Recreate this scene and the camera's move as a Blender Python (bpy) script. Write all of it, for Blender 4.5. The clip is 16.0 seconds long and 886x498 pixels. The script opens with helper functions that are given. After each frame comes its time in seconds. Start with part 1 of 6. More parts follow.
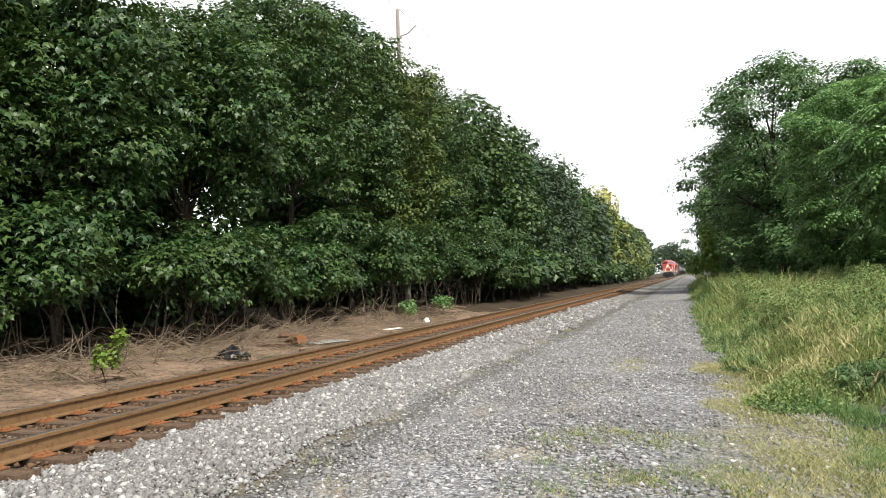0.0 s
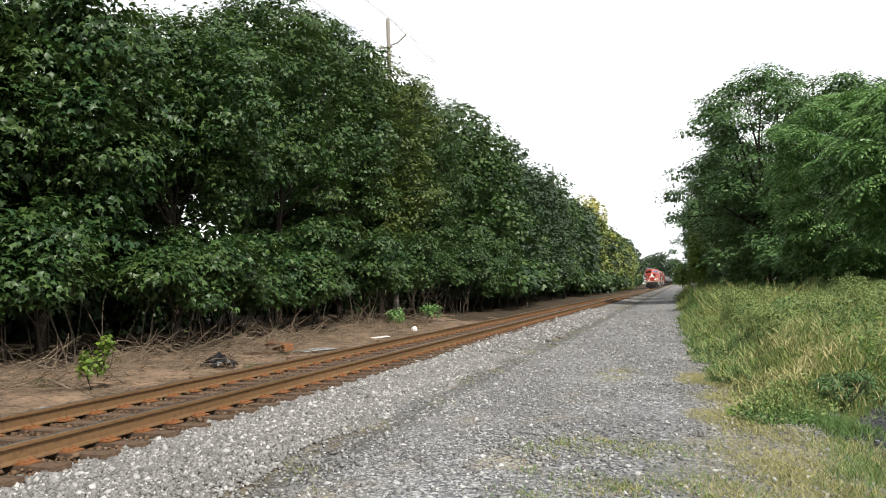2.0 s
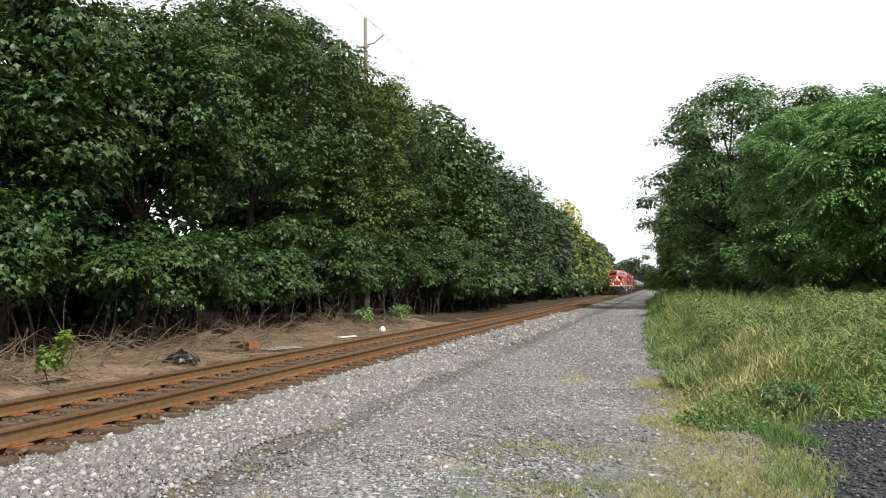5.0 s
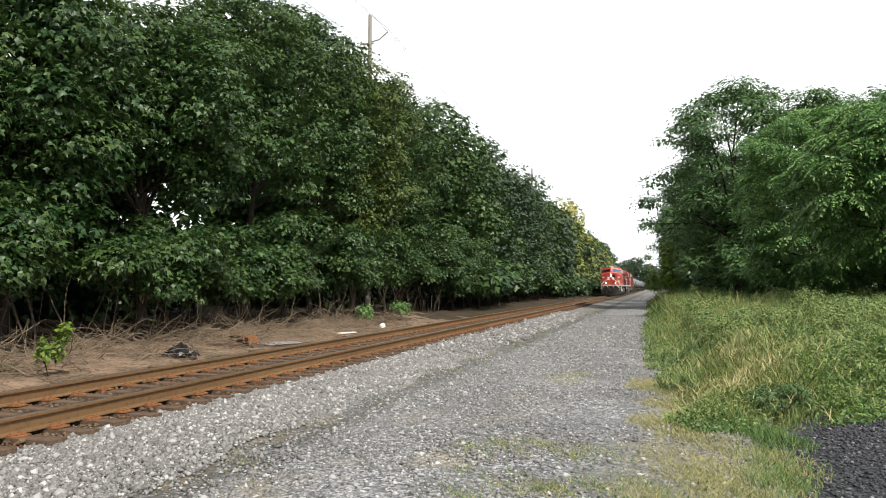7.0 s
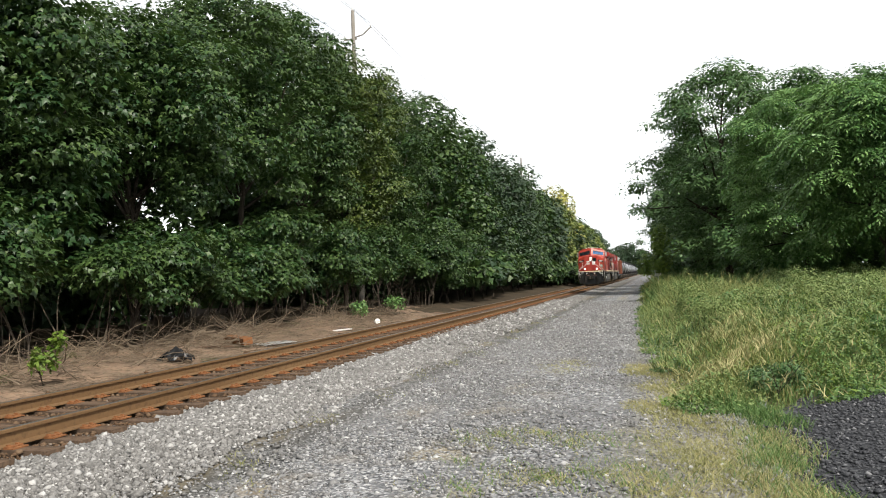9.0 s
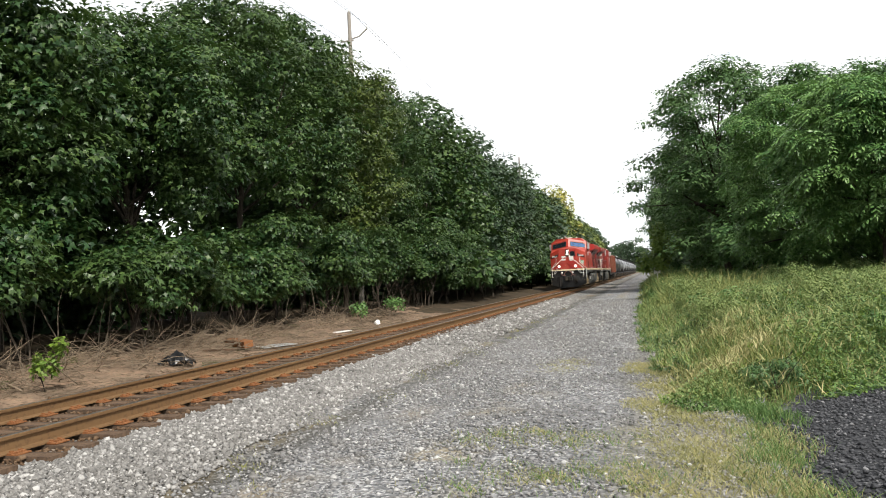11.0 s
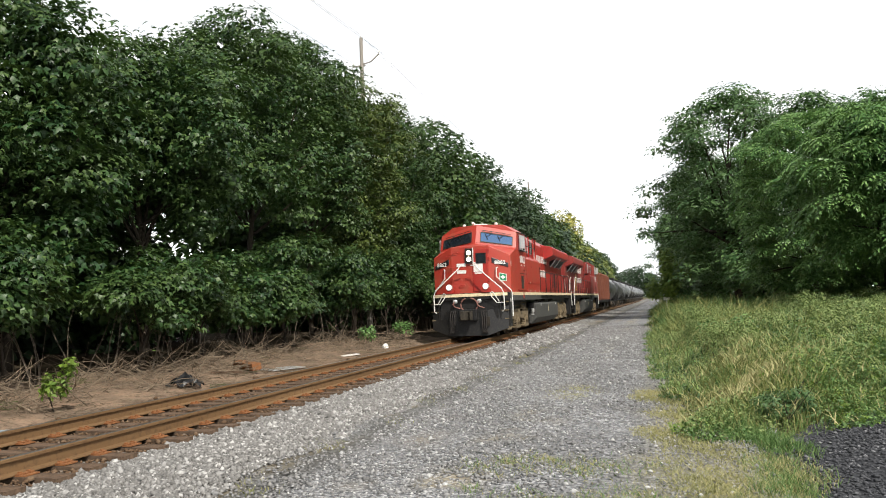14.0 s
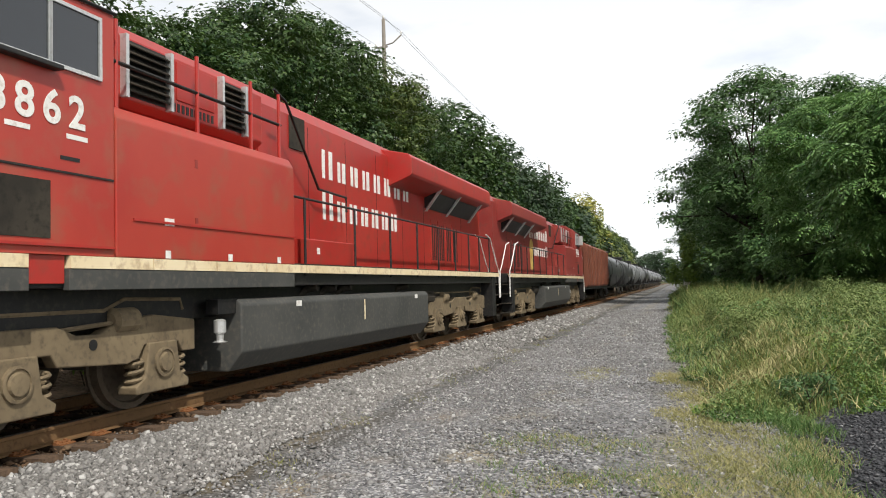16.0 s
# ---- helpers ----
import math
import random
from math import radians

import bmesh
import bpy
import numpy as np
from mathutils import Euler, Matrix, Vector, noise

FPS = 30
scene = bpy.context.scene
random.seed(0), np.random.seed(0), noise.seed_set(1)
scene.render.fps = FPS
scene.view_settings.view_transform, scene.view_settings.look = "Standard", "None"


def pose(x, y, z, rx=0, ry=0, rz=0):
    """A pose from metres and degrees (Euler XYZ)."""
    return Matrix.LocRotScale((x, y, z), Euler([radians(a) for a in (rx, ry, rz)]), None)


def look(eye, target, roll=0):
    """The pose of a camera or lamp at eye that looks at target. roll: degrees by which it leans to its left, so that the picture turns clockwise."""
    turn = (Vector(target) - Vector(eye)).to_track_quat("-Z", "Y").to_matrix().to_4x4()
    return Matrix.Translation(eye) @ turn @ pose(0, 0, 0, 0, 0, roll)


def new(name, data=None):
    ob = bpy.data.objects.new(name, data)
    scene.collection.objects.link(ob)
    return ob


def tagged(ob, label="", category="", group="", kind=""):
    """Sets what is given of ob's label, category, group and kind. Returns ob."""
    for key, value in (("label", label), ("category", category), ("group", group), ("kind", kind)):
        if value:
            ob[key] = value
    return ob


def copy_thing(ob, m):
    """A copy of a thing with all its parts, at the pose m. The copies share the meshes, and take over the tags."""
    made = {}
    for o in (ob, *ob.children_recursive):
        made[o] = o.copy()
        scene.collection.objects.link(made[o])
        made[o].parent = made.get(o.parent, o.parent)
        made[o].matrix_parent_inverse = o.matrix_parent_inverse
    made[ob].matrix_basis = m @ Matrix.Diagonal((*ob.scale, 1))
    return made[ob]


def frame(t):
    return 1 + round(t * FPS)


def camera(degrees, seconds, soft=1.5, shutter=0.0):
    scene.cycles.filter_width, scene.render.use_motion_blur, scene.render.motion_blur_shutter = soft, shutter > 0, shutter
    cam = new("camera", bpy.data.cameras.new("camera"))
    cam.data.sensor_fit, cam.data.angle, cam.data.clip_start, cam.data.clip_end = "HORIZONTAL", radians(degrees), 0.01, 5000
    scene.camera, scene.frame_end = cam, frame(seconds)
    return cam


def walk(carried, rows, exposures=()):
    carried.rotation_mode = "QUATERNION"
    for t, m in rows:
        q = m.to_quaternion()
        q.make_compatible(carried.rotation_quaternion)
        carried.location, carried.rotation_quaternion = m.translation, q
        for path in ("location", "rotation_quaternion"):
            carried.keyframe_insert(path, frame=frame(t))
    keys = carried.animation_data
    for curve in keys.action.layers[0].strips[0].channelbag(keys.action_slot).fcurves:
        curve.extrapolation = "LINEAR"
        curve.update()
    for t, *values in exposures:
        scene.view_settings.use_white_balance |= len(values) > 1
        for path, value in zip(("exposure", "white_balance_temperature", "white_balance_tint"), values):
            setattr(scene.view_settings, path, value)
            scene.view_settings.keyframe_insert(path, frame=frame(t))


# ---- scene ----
cam = camera(60.0, 16.0, 1.0)
PATH = [
    (0, (6.439, -0.351, 1.225), (5.82, 1.549, 1.31), -2.3),
    (0.5, (6.417, -0.349, 1.25), (5.843, 1.565, 1.325), -2.3),
    (1, (6.408, -0.359, 1.245), (5.847, 1.559, 1.325), -3.8),
    (1.5, (6.438, -0.367, 1.233), (5.862, 1.546, 1.34), -1.8),
    (2, (6.466, -0.391, 1.231), (5.876, 1.517, 1.337), -1.9),
    (2.5, (6.451, -0.412, 1.239), (5.88, 1.502, 1.346), -0.4),
    (3, (6.411, -0.424, 1.259), (5.869, 1.498, 1.368), -1.0),
    (5.5, (6.778, -0.455, 1.264), (6.249, 1.471, 1.367), -0.5),
    (6, (6.794, -0.464, 1.264), (6.264, 1.462, 1.357), -0.4),
    (6.5, (6.809, -0.502, 1.274), (6.273, 1.422, 1.358), -0.2),
    (7, (6.81, -0.51, 1.275), (6.272, 1.413, 1.373), 0.2),
    (7.5, (6.825, -0.487, 1.286), (6.296, 1.44, 1.367), -0.6),
    (8, (6.826, -0.5, 1.286), (6.291, 1.425, 1.361), -0.3),
    (8.5, (6.84, -0.51, 1.284), (6.314, 1.418, 1.364), -2.2),
    (9, (6.829, -0.507, 1.285), (6.309, 1.423, 1.364), -2.1),
    (11.5, (6.854, -0.562, 1.302), (6.336, 1.368, 1.381), -2.9),
    (12, (6.849, -0.569, 1.304), (6.33, 1.361, 1.386), -2.0),
    (12.5, (6.847, -0.565, 1.313), (6.329, 1.365, 1.387), -2.9),
    (13, (6.847, -0.564, 1.315), (6.328, 1.364, 1.424), -2.7),
    (13.5, (6.845, -0.567, 1.31), (6.314, 1.356, 1.448), -2.9),
    (14, (6.836, -0.57, 1.313), (6.3, 1.352, 1.455), -2.2),
    (14.5, (6.827, -0.569, 1.334), (6.289, 1.352, 1.484), -0.7),
    (15, (6.806, -0.644, 1.311), (6.266, 1.271, 1.512), -1.3),
    (15.5, (6.796, -0.682, 1.289), (6.233, 1.231, 1.445), -1.9),
    (16, (6.795, -0.686, 1.285), (6.21, 1.224, 1.383), -1.5),
]
# the clip's camera darkens its picture as the bright train fills it
EXPOSURES = [(0, 0.68), (0.5, 0.62), (1.0, 0.56), (1.5, 0.44), (2.5, 0.50), (3, 0.50), (5.5, 0.42), (7.5, 0.50), (9, 0.45), (11.5, 0.50), (13, 0.54), (14, 0.44), (14.5, 0.34), (15, 0.08), (15.5, -0.11), (16, 0.14)]
walk(cam, [(t, look(eye, target, roll)) for t, eye, target, roll in PATH], EXPOSURES)

# ---- world and sun ----
SUN_ELEV, SUN_AZ = 48.0, 137.0  # degrees; azimuth clockwise from +y, the track's far end
world = bpy.data.worlds.new("world")
scene.world = world
world.use_nodes = True
wn, wl = world.node_tree.nodes, world.node_tree.links
wn.clear()
w_out = wn.new("ShaderNodeOutputWorld")
w_bg = wn.new("ShaderNodeBackground")
w_sky = wn.new("ShaderNodeTexSky")
w_sky.sky_type = "NISHITA"
w_sky.sun_disc = False
w_sky.sun_elevation, w_sky.sun_rotation = radians(SUN_ELEV), radians(SUN_AZ)
w_gain = wn.new("ShaderNodeMix")
w_gain.data_type, w_gain.blend_type = "RGBA", "MULTIPLY"
w_gain.inputs[0].default_value = 1.0
w_gain.inputs[7].default_value = (0.14, 0.14, 0.14, 1)
w_mix = wn.new("ShaderNodeMix")
w_mix.data_type = "RGBA"
w_mix.inputs[7].default_value = (1.02, 1.04, 1.06, 1)  # thin bright cloud
w_co = wn.new("ShaderNodeTexCoord")
w_map = wn.new("ShaderNodeMapping")
w_map.inputs["Scale"].default_value = (1.0, 1.0, 3.0)
w_noise = wn.new("ShaderNodeTexNoise")
w_noise.inputs["Scale"].default_value = 3.2
w_noise.inputs["Detail"].default_value = 7
w_ramp = wn.new("ShaderNodeValToRGB")
w_ramp.color_ramp.elements[0].position, w_ramp.color_ramp.elements[1].position = 0.30, 0.46
w_ramp.color_ramp.elements[0].color = (0.64, 0.64, 0.64, 1)
wl.new(w_co.outputs["Generated"], w_map.inputs["Vector"])
wl.new(w_map.outputs["Vector"], w_noise.inputs["Vector"])
wl.new(w_noise.outputs["Fac"], w_ramp.inputs["Fac"])
wl.new(w_sky.outputs["Color"], w_gain.inputs[6])
wl.new(w_gain.outputs[2], w_mix.inputs[6])
wl.new(w_ramp.outputs["Color"], w_mix.inputs[0])
w_sep = wn.new("ShaderNodeSeparateXYZ")
wl.new(w_co.outputs["Generated"], w_sep.inputs["Vector"])
w_haze = wn.new("ShaderNodeMapRange")  # haze: brighter towards the horizon all round
w_haze.inputs["From Min"].default_value, w_haze.inputs["From Max"].default_value = 0.0, 0.9
w_haze.inputs["To Min"].default_value, w_haze.inputs["To Max"].default_value = 1.36, 0.42
wl.new(w_sep.outputs["Z"], w_haze.inputs["Value"])
w_out_c = wn.new("ShaderNodeMix")
w_out_c.data_type, w_out_c.blend_type = "RGBA", "MULTIPLY"
w_out_c.inputs[0].default_value = 1.0
wl.new(w_mix.outputs[2], w_out_c.inputs[6])
wl.new(w_haze.outputs["Result"], w_out_c.inputs[7])
wl.new(w_out_c.outputs[2], w_bg.inputs["Color"])
w_bg.inputs["Strength"].default_value = 0.88
wl.new(w_bg.outputs["Background"], w_out.inputs["Surface"])

sun = new("sun", bpy.data.lights.new("sun", "SUN"))
sun.data.energy, sun.data.angle, sun.data.color = 3.7, radians(0.9), (1.0, 0.95, 0.86)
_a, _e = radians(SUN_AZ), radians(SUN_ELEV)
sun.matrix_world = look((math.sin(_a) * math.cos(_e) * 50, math.cos(_a) * math.cos(_e) * 50, math.sin(_e) * 50), (0, 0, 0))


# ---- materials ----
def ramp_node(nt, fac, stops):
    r = nt.nodes.new("ShaderNodeValToRGB")
    el = r.color_ramp.elements
    while len(el) < len(stops):
        el.new(0.5)
    for e, (p, c) in zip(el, stops):
        e.position, e.color = p, (*c, 1)
    nt.links.new(fac, r.inputs["Fac"])
    return r.outputs["Color"]


def noise_node(nt, scale, detail=4, coords="Object", rough=0.55, stretch=None):
    co = nt.nodes.new("ShaderNodeTexCoord")
    n = nt.nodes.new("ShaderNodeTexNoise")
    n.inputs["Scale"].default_value, n.inputs["Detail"].default_value = scale, detail
    n.inputs["Roughness"].default_value = rough
    out = co.outputs[coords]
    if stretch:
        mp = nt.nodes.new("ShaderNodeMapping")
        mp.inputs["Scale"].default_value = stretch
        nt.links.new(out, mp.inputs["Vector"])
        out = mp.outputs["Vector"]
    nt.links.new(out, n.inputs["Vector"])
    return n.outputs["Fac"]


def mix_node(nt, fac, a, b, blend="MIX"):
    m = nt.nodes.new("ShaderNodeMix")
    m.data_type, m.blend_type = "RGBA", blend
    for sock, v in ((m.inputs[0], fac), (m.inputs[6], a), (m.inputs[7], b)):
        if isinstance(v, (int, float)):
            sock.default_value = v
        elif isinstance(v, tuple):
            sock.default_value = (*v, 1)
        else:
            nt.links.new(v, sock)
    return m.outputs[2]


def base_mat(name, rough=0.7, metal=0.0, spec=0.5):
    m = bpy.data.materials.new(name)
    m.use_nodes = True
    b = m.node_tree.nodes["Principled BSDF"]
    b.inputs["Roughness"].default_value, b.inputs["Metallic"].default_value = rough, metal
    b.inputs["Specular IOR Level"].default_value = spec
    return m, m.node_tree, b


def bump(nt, b, fac, strength, dist=0.02):
    n = nt.nodes.new("ShaderNodeBump")
    n.inputs["Strength"].default_value, n.inputs["Distance"].default_value = strength, dist
    nt.links.new(fac, n.inputs["Height"])
    nt.links.new(n.outputs["Normal"], b.inputs["Normal"])


def two_scale(name, c1, c2, c3, big=1.5, small=20.0, rough=0.7, metal=0.0, spec=0.4, relief=0.2, dist=0.01, stretch=None):
    """Base colour from a broad and a fine noise, fine relief, uneven gloss."""
    m, nt, b = base_mat(name, rough, metal, spec)
    n1 = noise_node(nt, big, 4, stretch=stretch)
    n2 = noise_node(nt, small, 5)
    col = ramp_node(nt, n1, [(0.35, c1), (0.65, c2)])
    fac = nt.nodes.new("ShaderNodeMapRange")
    nt.links.new(n2, fac.inputs["Value"])
    fac.inputs["From Min"].default_value, fac.inputs["From Max"].default_value = 0.5, 0.75
    nt.links.new(mix_node(nt, fac.outputs["Result"], col, c3), b.inputs["Base Color"])
    rr = nt.nodes.new("ShaderNodeMapRange")
    nt.links.new(n1, rr.inputs["Value"])
    rr.inputs["To Min"].default_value, rr.inputs["To Max"].default_value = max(0.05, rough - 0.12), min(1.0, rough + 0.12)
    nt.links.new(rr.outputs["Result"], b.inputs["Roughness"])
    if relief:
        bump(nt, b, n2, relief, dist)
    return m


def leaf_mat(name, dark, mid, light, gloss=0.45):
    m, nt, b = base_mat(name, gloss, 0.0, 0.38)
    geo = nt.nodes.new("ShaderNodeNewGeometry")
    col = ramp_node(nt, geo.outputs["Random Per Island"], [(0.0, dark), (0.55, mid), (1.0, light)])
    n = noise_node(nt, 0.6, 3)
    col2 = mix_node(nt, ramp_node(nt, n, [(0.4, (0, 0, 0)), (0.62, (1, 1, 1))]), col, mix_node(nt, 0.5, col, light))
    nt.links.new(col2, b.inputs["Base Color"])
    tr = nt.nodes.new("ShaderNodeBsdfTranslucent")
    nt.links.new(mix_node(nt, 0.35, col2, (0.16, 0.28, 0.04)), tr.inputs["Color"])
    mx = nt.nodes.new("ShaderNodeMixShader")
    mx.inputs["Fac"].default_value = 0.16
    nt.links.new(b.outputs["BSDF"], mx.inputs[1])
    nt.links.new(tr.outputs["BSDF"], mx.inputs[2])
    nt.links.new(mx.outputs["Shader"], nt.nodes["Material Output"].inputs["Surface"])
    return m


def glow_mat(name, colour, strength):
    m, nt, b = base_mat(name, 0.2)
    b.inputs["Base Color"].default_value = (*colour, 1)
    b.inputs["Emission Color"].default_value = (*colour, 1)
    b.inputs["Emission Strength"].default_value = strength
    return m


def stone_mat(name, stops, dust=((0.10, 0.095, 0.09), (0.5, 0.48, 0.45))):
    m, nt, b = base_mat(name, 0.85, 0, 0.3)
    geo = nt.nodes.new("ShaderNodeNewGeometry")
    col = ramp_node(nt, geo.outputs["Random Per Island"], stops)
    n = noise_node(nt, 40, 3)
    nt.links.new(mix_node(nt, 0.35, col, ramp_node(nt, n, [(0.3, dust[0]), (0.7, dust[1])])), b.inputs["Base Color"])
    bump(nt, b, n, 0.3, 0.005)
    return m


def gravel_mat(name, lo, mid, hi, tint, scale, bands=()):
    """Crushed stone: voronoi cells of two sizes, with broad stains."""
    m, nt, b = base_mat(name, 0.9, 0, 0.25)
    co = nt.nodes.new("ShaderNodeTexCoord")
    v = nt.nodes.new("ShaderNodeTexVoronoi")
    v.inputs["Scale"].default_value = scale
    nt.links.new(co.outputs["Object"], v.inputs["Vector"])
    sep = nt.nodes.new("ShaderNodeSeparateColor")
    nt.links.new(v.outputs["Color"], sep.inputs["Color"])
    c = ramp_node(nt, sep.outputs["Red"], [(0.0, lo), (0.55, mid), (1.0, hi)])
    n1 = noise_node(nt, 0.55, 5)
    n3 = noise_node(nt, 7.0, 4)
    c = mix_node(nt, ramp_node(nt, n1, [(0.42, (0, 0, 0)), (0.68, (0.7, 0.7, 0.7))]), c, tint)
    c = mix_node(nt, 0.55, c, ramp_node(nt, n3, [(0.3, (0.55, 0.55, 0.55)), (0.7, (1.25, 1.25, 1.25))]), "MULTIPLY")
    for x, half, colour, lo_n, hi_n in bands:  # worn lines along the lane
        sp = nt.nodes.new("ShaderNodeSeparateXYZ")
        nt.links.new(co.outputs["Object"], sp.inputs["Vector"])
        wob = noise_node(nt, 0.5, 3)
        ad = nt.nodes.new("ShaderNodeMath")
        ad.operation = "MULTIPLY_ADD"
        nt.links.new(wob, ad.inputs[0])
        ad.inputs[1].default_value, ad.inputs[2].default_value = -0.9, 0.45 - x
        su = nt.nodes.new("ShaderNodeMath")
        nt.links.new(sp.outputs["X"], su.inputs[0])
        nt.links.new(ad.outputs["Value"], su.inputs[1])
        ab = nt.nodes.new("ShaderNodeMath")
        ab.operation = "ABSOLUTE"
        nt.links.new(su.outputs["Value"], ab.inputs[0])
        mr = nt.nodes.new("ShaderNodeMapRange")
        mr.interpolation_type = "SMOOTHSTEP"
        nt.links.new(ab.outputs["Value"], mr.inputs["Value"])
        mr.inputs["From Min"].default_value, mr.inputs["From Max"].default_value = half * 0.25, half
        mr.inputs["To Min"].default_value, mr.inputs["To Max"].default_value = 1.0, 0.0
        pt = nt.nodes.new("ShaderNodeMapRange")
        nt.links.new(noise_node(nt, 0.9, 5), pt.inputs["Value"])
        pt.inputs["From Min"].default_value, pt.inputs["From Max"].default_value = lo_n, hi_n
        mu = nt.nodes.new("ShaderNodeMath")
        mu.operation = "MULTIPLY"
        nt.links.new(mr.outputs["Result"], mu.inputs[0])
        nt.links.new(pt.outputs["Result"], mu.inputs[1])
        c = mix_node(nt, mu.outputs["Value"], c, mix_node(nt, 0.4, colour, c))
    nt.links.new(c, b.inputs["Base Color"])
    bump(nt, b, v.outputs["Distance"], 0.7, 0.012)
    return m


M = {}
SEAM = [(3.12, 0.50, (0.045, 0.040, 0.028), 0.20, 0.46), (2.75, 0.5, (0.20, 0.16, 0.09), 0.46, 0.62)]
M["red"] = two_scale("loco_red_paint", (0.35, 0.018, 0.014), (0.41, 0.032, 0.022), (0.28, 0.042, 0.027), 0.7, 5, 0.40, 0, 0.5, 0.02, 0.004)
# a lighter, more orange red for the cab and the side boxes
M["red3"] = two_scale("orange_red_paint", (0.37, 0.030, 0.020), (0.43, 0.052, 0.031), (0.33, 0.075, 0.044), 0.55, 3, 0.42, 0, 0.5, 0.02, 0.004)
M["red2"] = two_scale("faded_red_paint", (0.24, 0.028, 0.024), (0.30, 0.05, 0.038), (0.20, 0.045, 0.035), 0.9, 8, 0.5, 0, 0.4, 0.03, 0.004)
M["dark"] = two_scale("loco_black_paint", (0.009, 0.009, 0.010), (0.015, 0.0145, 0.014), (0.035, 0.03, 0.024), 1.5, 16, 0.5, 0, 0.4, 0.08, 0.005)
M["grey"] = two_scale("dusty_grey_paint", (0.05, 0.052, 0.05), (0.075, 0.075, 0.07), (0.11, 0.10, 0.085), 1.2, 14, 0.6, 0, 0.3, 0.05, 0.004)
M["truck"] = two_scale("dusty_cast_steel", (0.15, 0.115, 0.072), (0.22, 0.17, 0.105), (0.10, 0.08, 0.055), 2.0, 12, 0.85, 0, 0.2, 0.15, 0.006)
M["truckdark"] = two_scale("grimy_cast_steel", (0.030, 0.026, 0.021), (0.055, 0.047, 0.036), (0.02, 0.018, 0.015), 2.0, 12, 0.85, 0, 0.2, 0.15, 0.006)
M["cream"] = two_scale("cream_stripe", (0.72, 0.58, 0.36), (0.80, 0.68, 0.46), (0.5, 0.36, 0.22), 1.5, 10, 0.5, 0, 0.4, 0.02, 0.003)
M["white"] = two_scale("white_paint", (0.74, 0.73, 0.70), (0.82, 0.81, 0.78), (0.55, 0.5, 0.45), 2, 18, 0.5, 0, 0.4, 0.02, 0.003)
M["green"] = two_scale("green_sign_paint", (0.02, 0.20, 0.09), (0.025, 0.24, 0.11), (0.03, 0.18, 0.09), 2, 15, 0.5, 0, 0.4, 0)
M["yellow"] = two_scale("faded_yellow_paint", (0.62, 0.42, 0.10), (0.7, 0.5, 0.16), (0.5, 0.3, 0.12), 2, 15, 0.5, 0, 0.4, 0)
M["alu"] = two_scale("bare_aluminium", (0.55, 0.56, 0.56), (0.64, 0.64, 0.63), (0.45, 0.44, 0.42), 3, 25, 0.4, 0.6, 0.5, 0.03, 0.003)
M["brown"] = two_scale("boxcar_brown", (0.17, 0.055, 0.032), (0.22, 0.075, 0.043), (0.12, 0.05, 0.035), 0.8, 7, 0.7, 0, 0.3, 0.05, 0.005)
M["tank"] = two_scale("tank_black", (0.018, 0.019, 0.021), (0.03, 0.031, 0.033), (0.06, 0.056, 0.05), 0.6, 6, 0.32, 0, 0.5, 0.03, 0.004)
M["tankgrey"] = two_scale("tank_grey", (0.16, 0.17, 0.18), (0.22, 0.23, 0.24), (0.12, 0.115, 0.11), 0.6, 6, 0.35, 0, 0.5, 0.03, 0.004)
M["rubber"] = two_scale("hose_rubber", (0.02, 0.018, 0.017), (0.03, 0.027, 0.025), (0.05, 0.035, 0.03), 4, 30, 0.7, 0, 0.3, 0.05, 0.003)
M["hose"] = two_scale("dusty_red_hose", (0.22, 0.10, 0.085), (0.3, 0.15, 0.12), (0.12, 0.07, 0.06), 4, 30, 0.7, 0, 0.3, 0.05, 0.003)
M["rail"] = two_scale("rusty_rail", (0.15, 0.086, 0.039), (0.205, 0.122, 0.058), (0.10, 0.055, 0.028), 1.2, 18, 0.8, 0.0, 0.25, 0.15, 0.004, (1, 0.15, 1))
M["railtop"] = two_scale("worn_rail_head", (0.20, 0.19, 0.18), (0.28, 0.27, 0.26), (0.16, 0.13, 0.10), 1.5, 20, 0.38, 0.85, 0.5, 0.02, 0.002, (1, 0.1, 1))
M["plate"] = two_scale("rusty_plate", (0.20, 0.082, 0.033), (0.27, 0.12, 0.05), (0.12, 0.05, 0.024), 5, 30, 0.85, 0.0, 0.2, 0.2, 0.004)
M["tie"] = two_scale("weathered_tie", (0.085, 0.058, 0.04), (0.16, 0.105, 0.07), (0.05, 0.035, 0.027), 3, 22, 0.9, 0, 0.2, 0.5, 0.02, (0.4, 4, 1))
M["ballast"] = gravel_mat("ballast_bed", (0.06, 0.06, 0.06), (0.20, 0.197, 0.192), (0.40, 0.39, 0.375), (0.15, 0.13, 0.105), 17, SEAM)
M["road"] = gravel_mat("gravel_road", (0.060, 0.062, 0.068), (0.205, 0.209, 0.218), (0.50, 0.50, 0.505), (0.145, 0.146, 0.150), 34, SEAM + [(5.1, 0.55, (0.33, 0.27, 0.15), 0.48, 0.66), (3.9, 0.5, (0.26, 0.21, 0.14), 0.5, 0.7), (6.9, 0.7, (0.20, 0.18, 0.10), 0.35, 0.6)])
# the shade over the clearing is put into this dark bluish colour
M["lot"] = gravel_mat("shaded_gravel", (0.012, 0.013, 0.016), (0.032, 0.034, 0.040), (0.14, 0.142, 0.15), (0.026, 0.027, 0.031), 34)
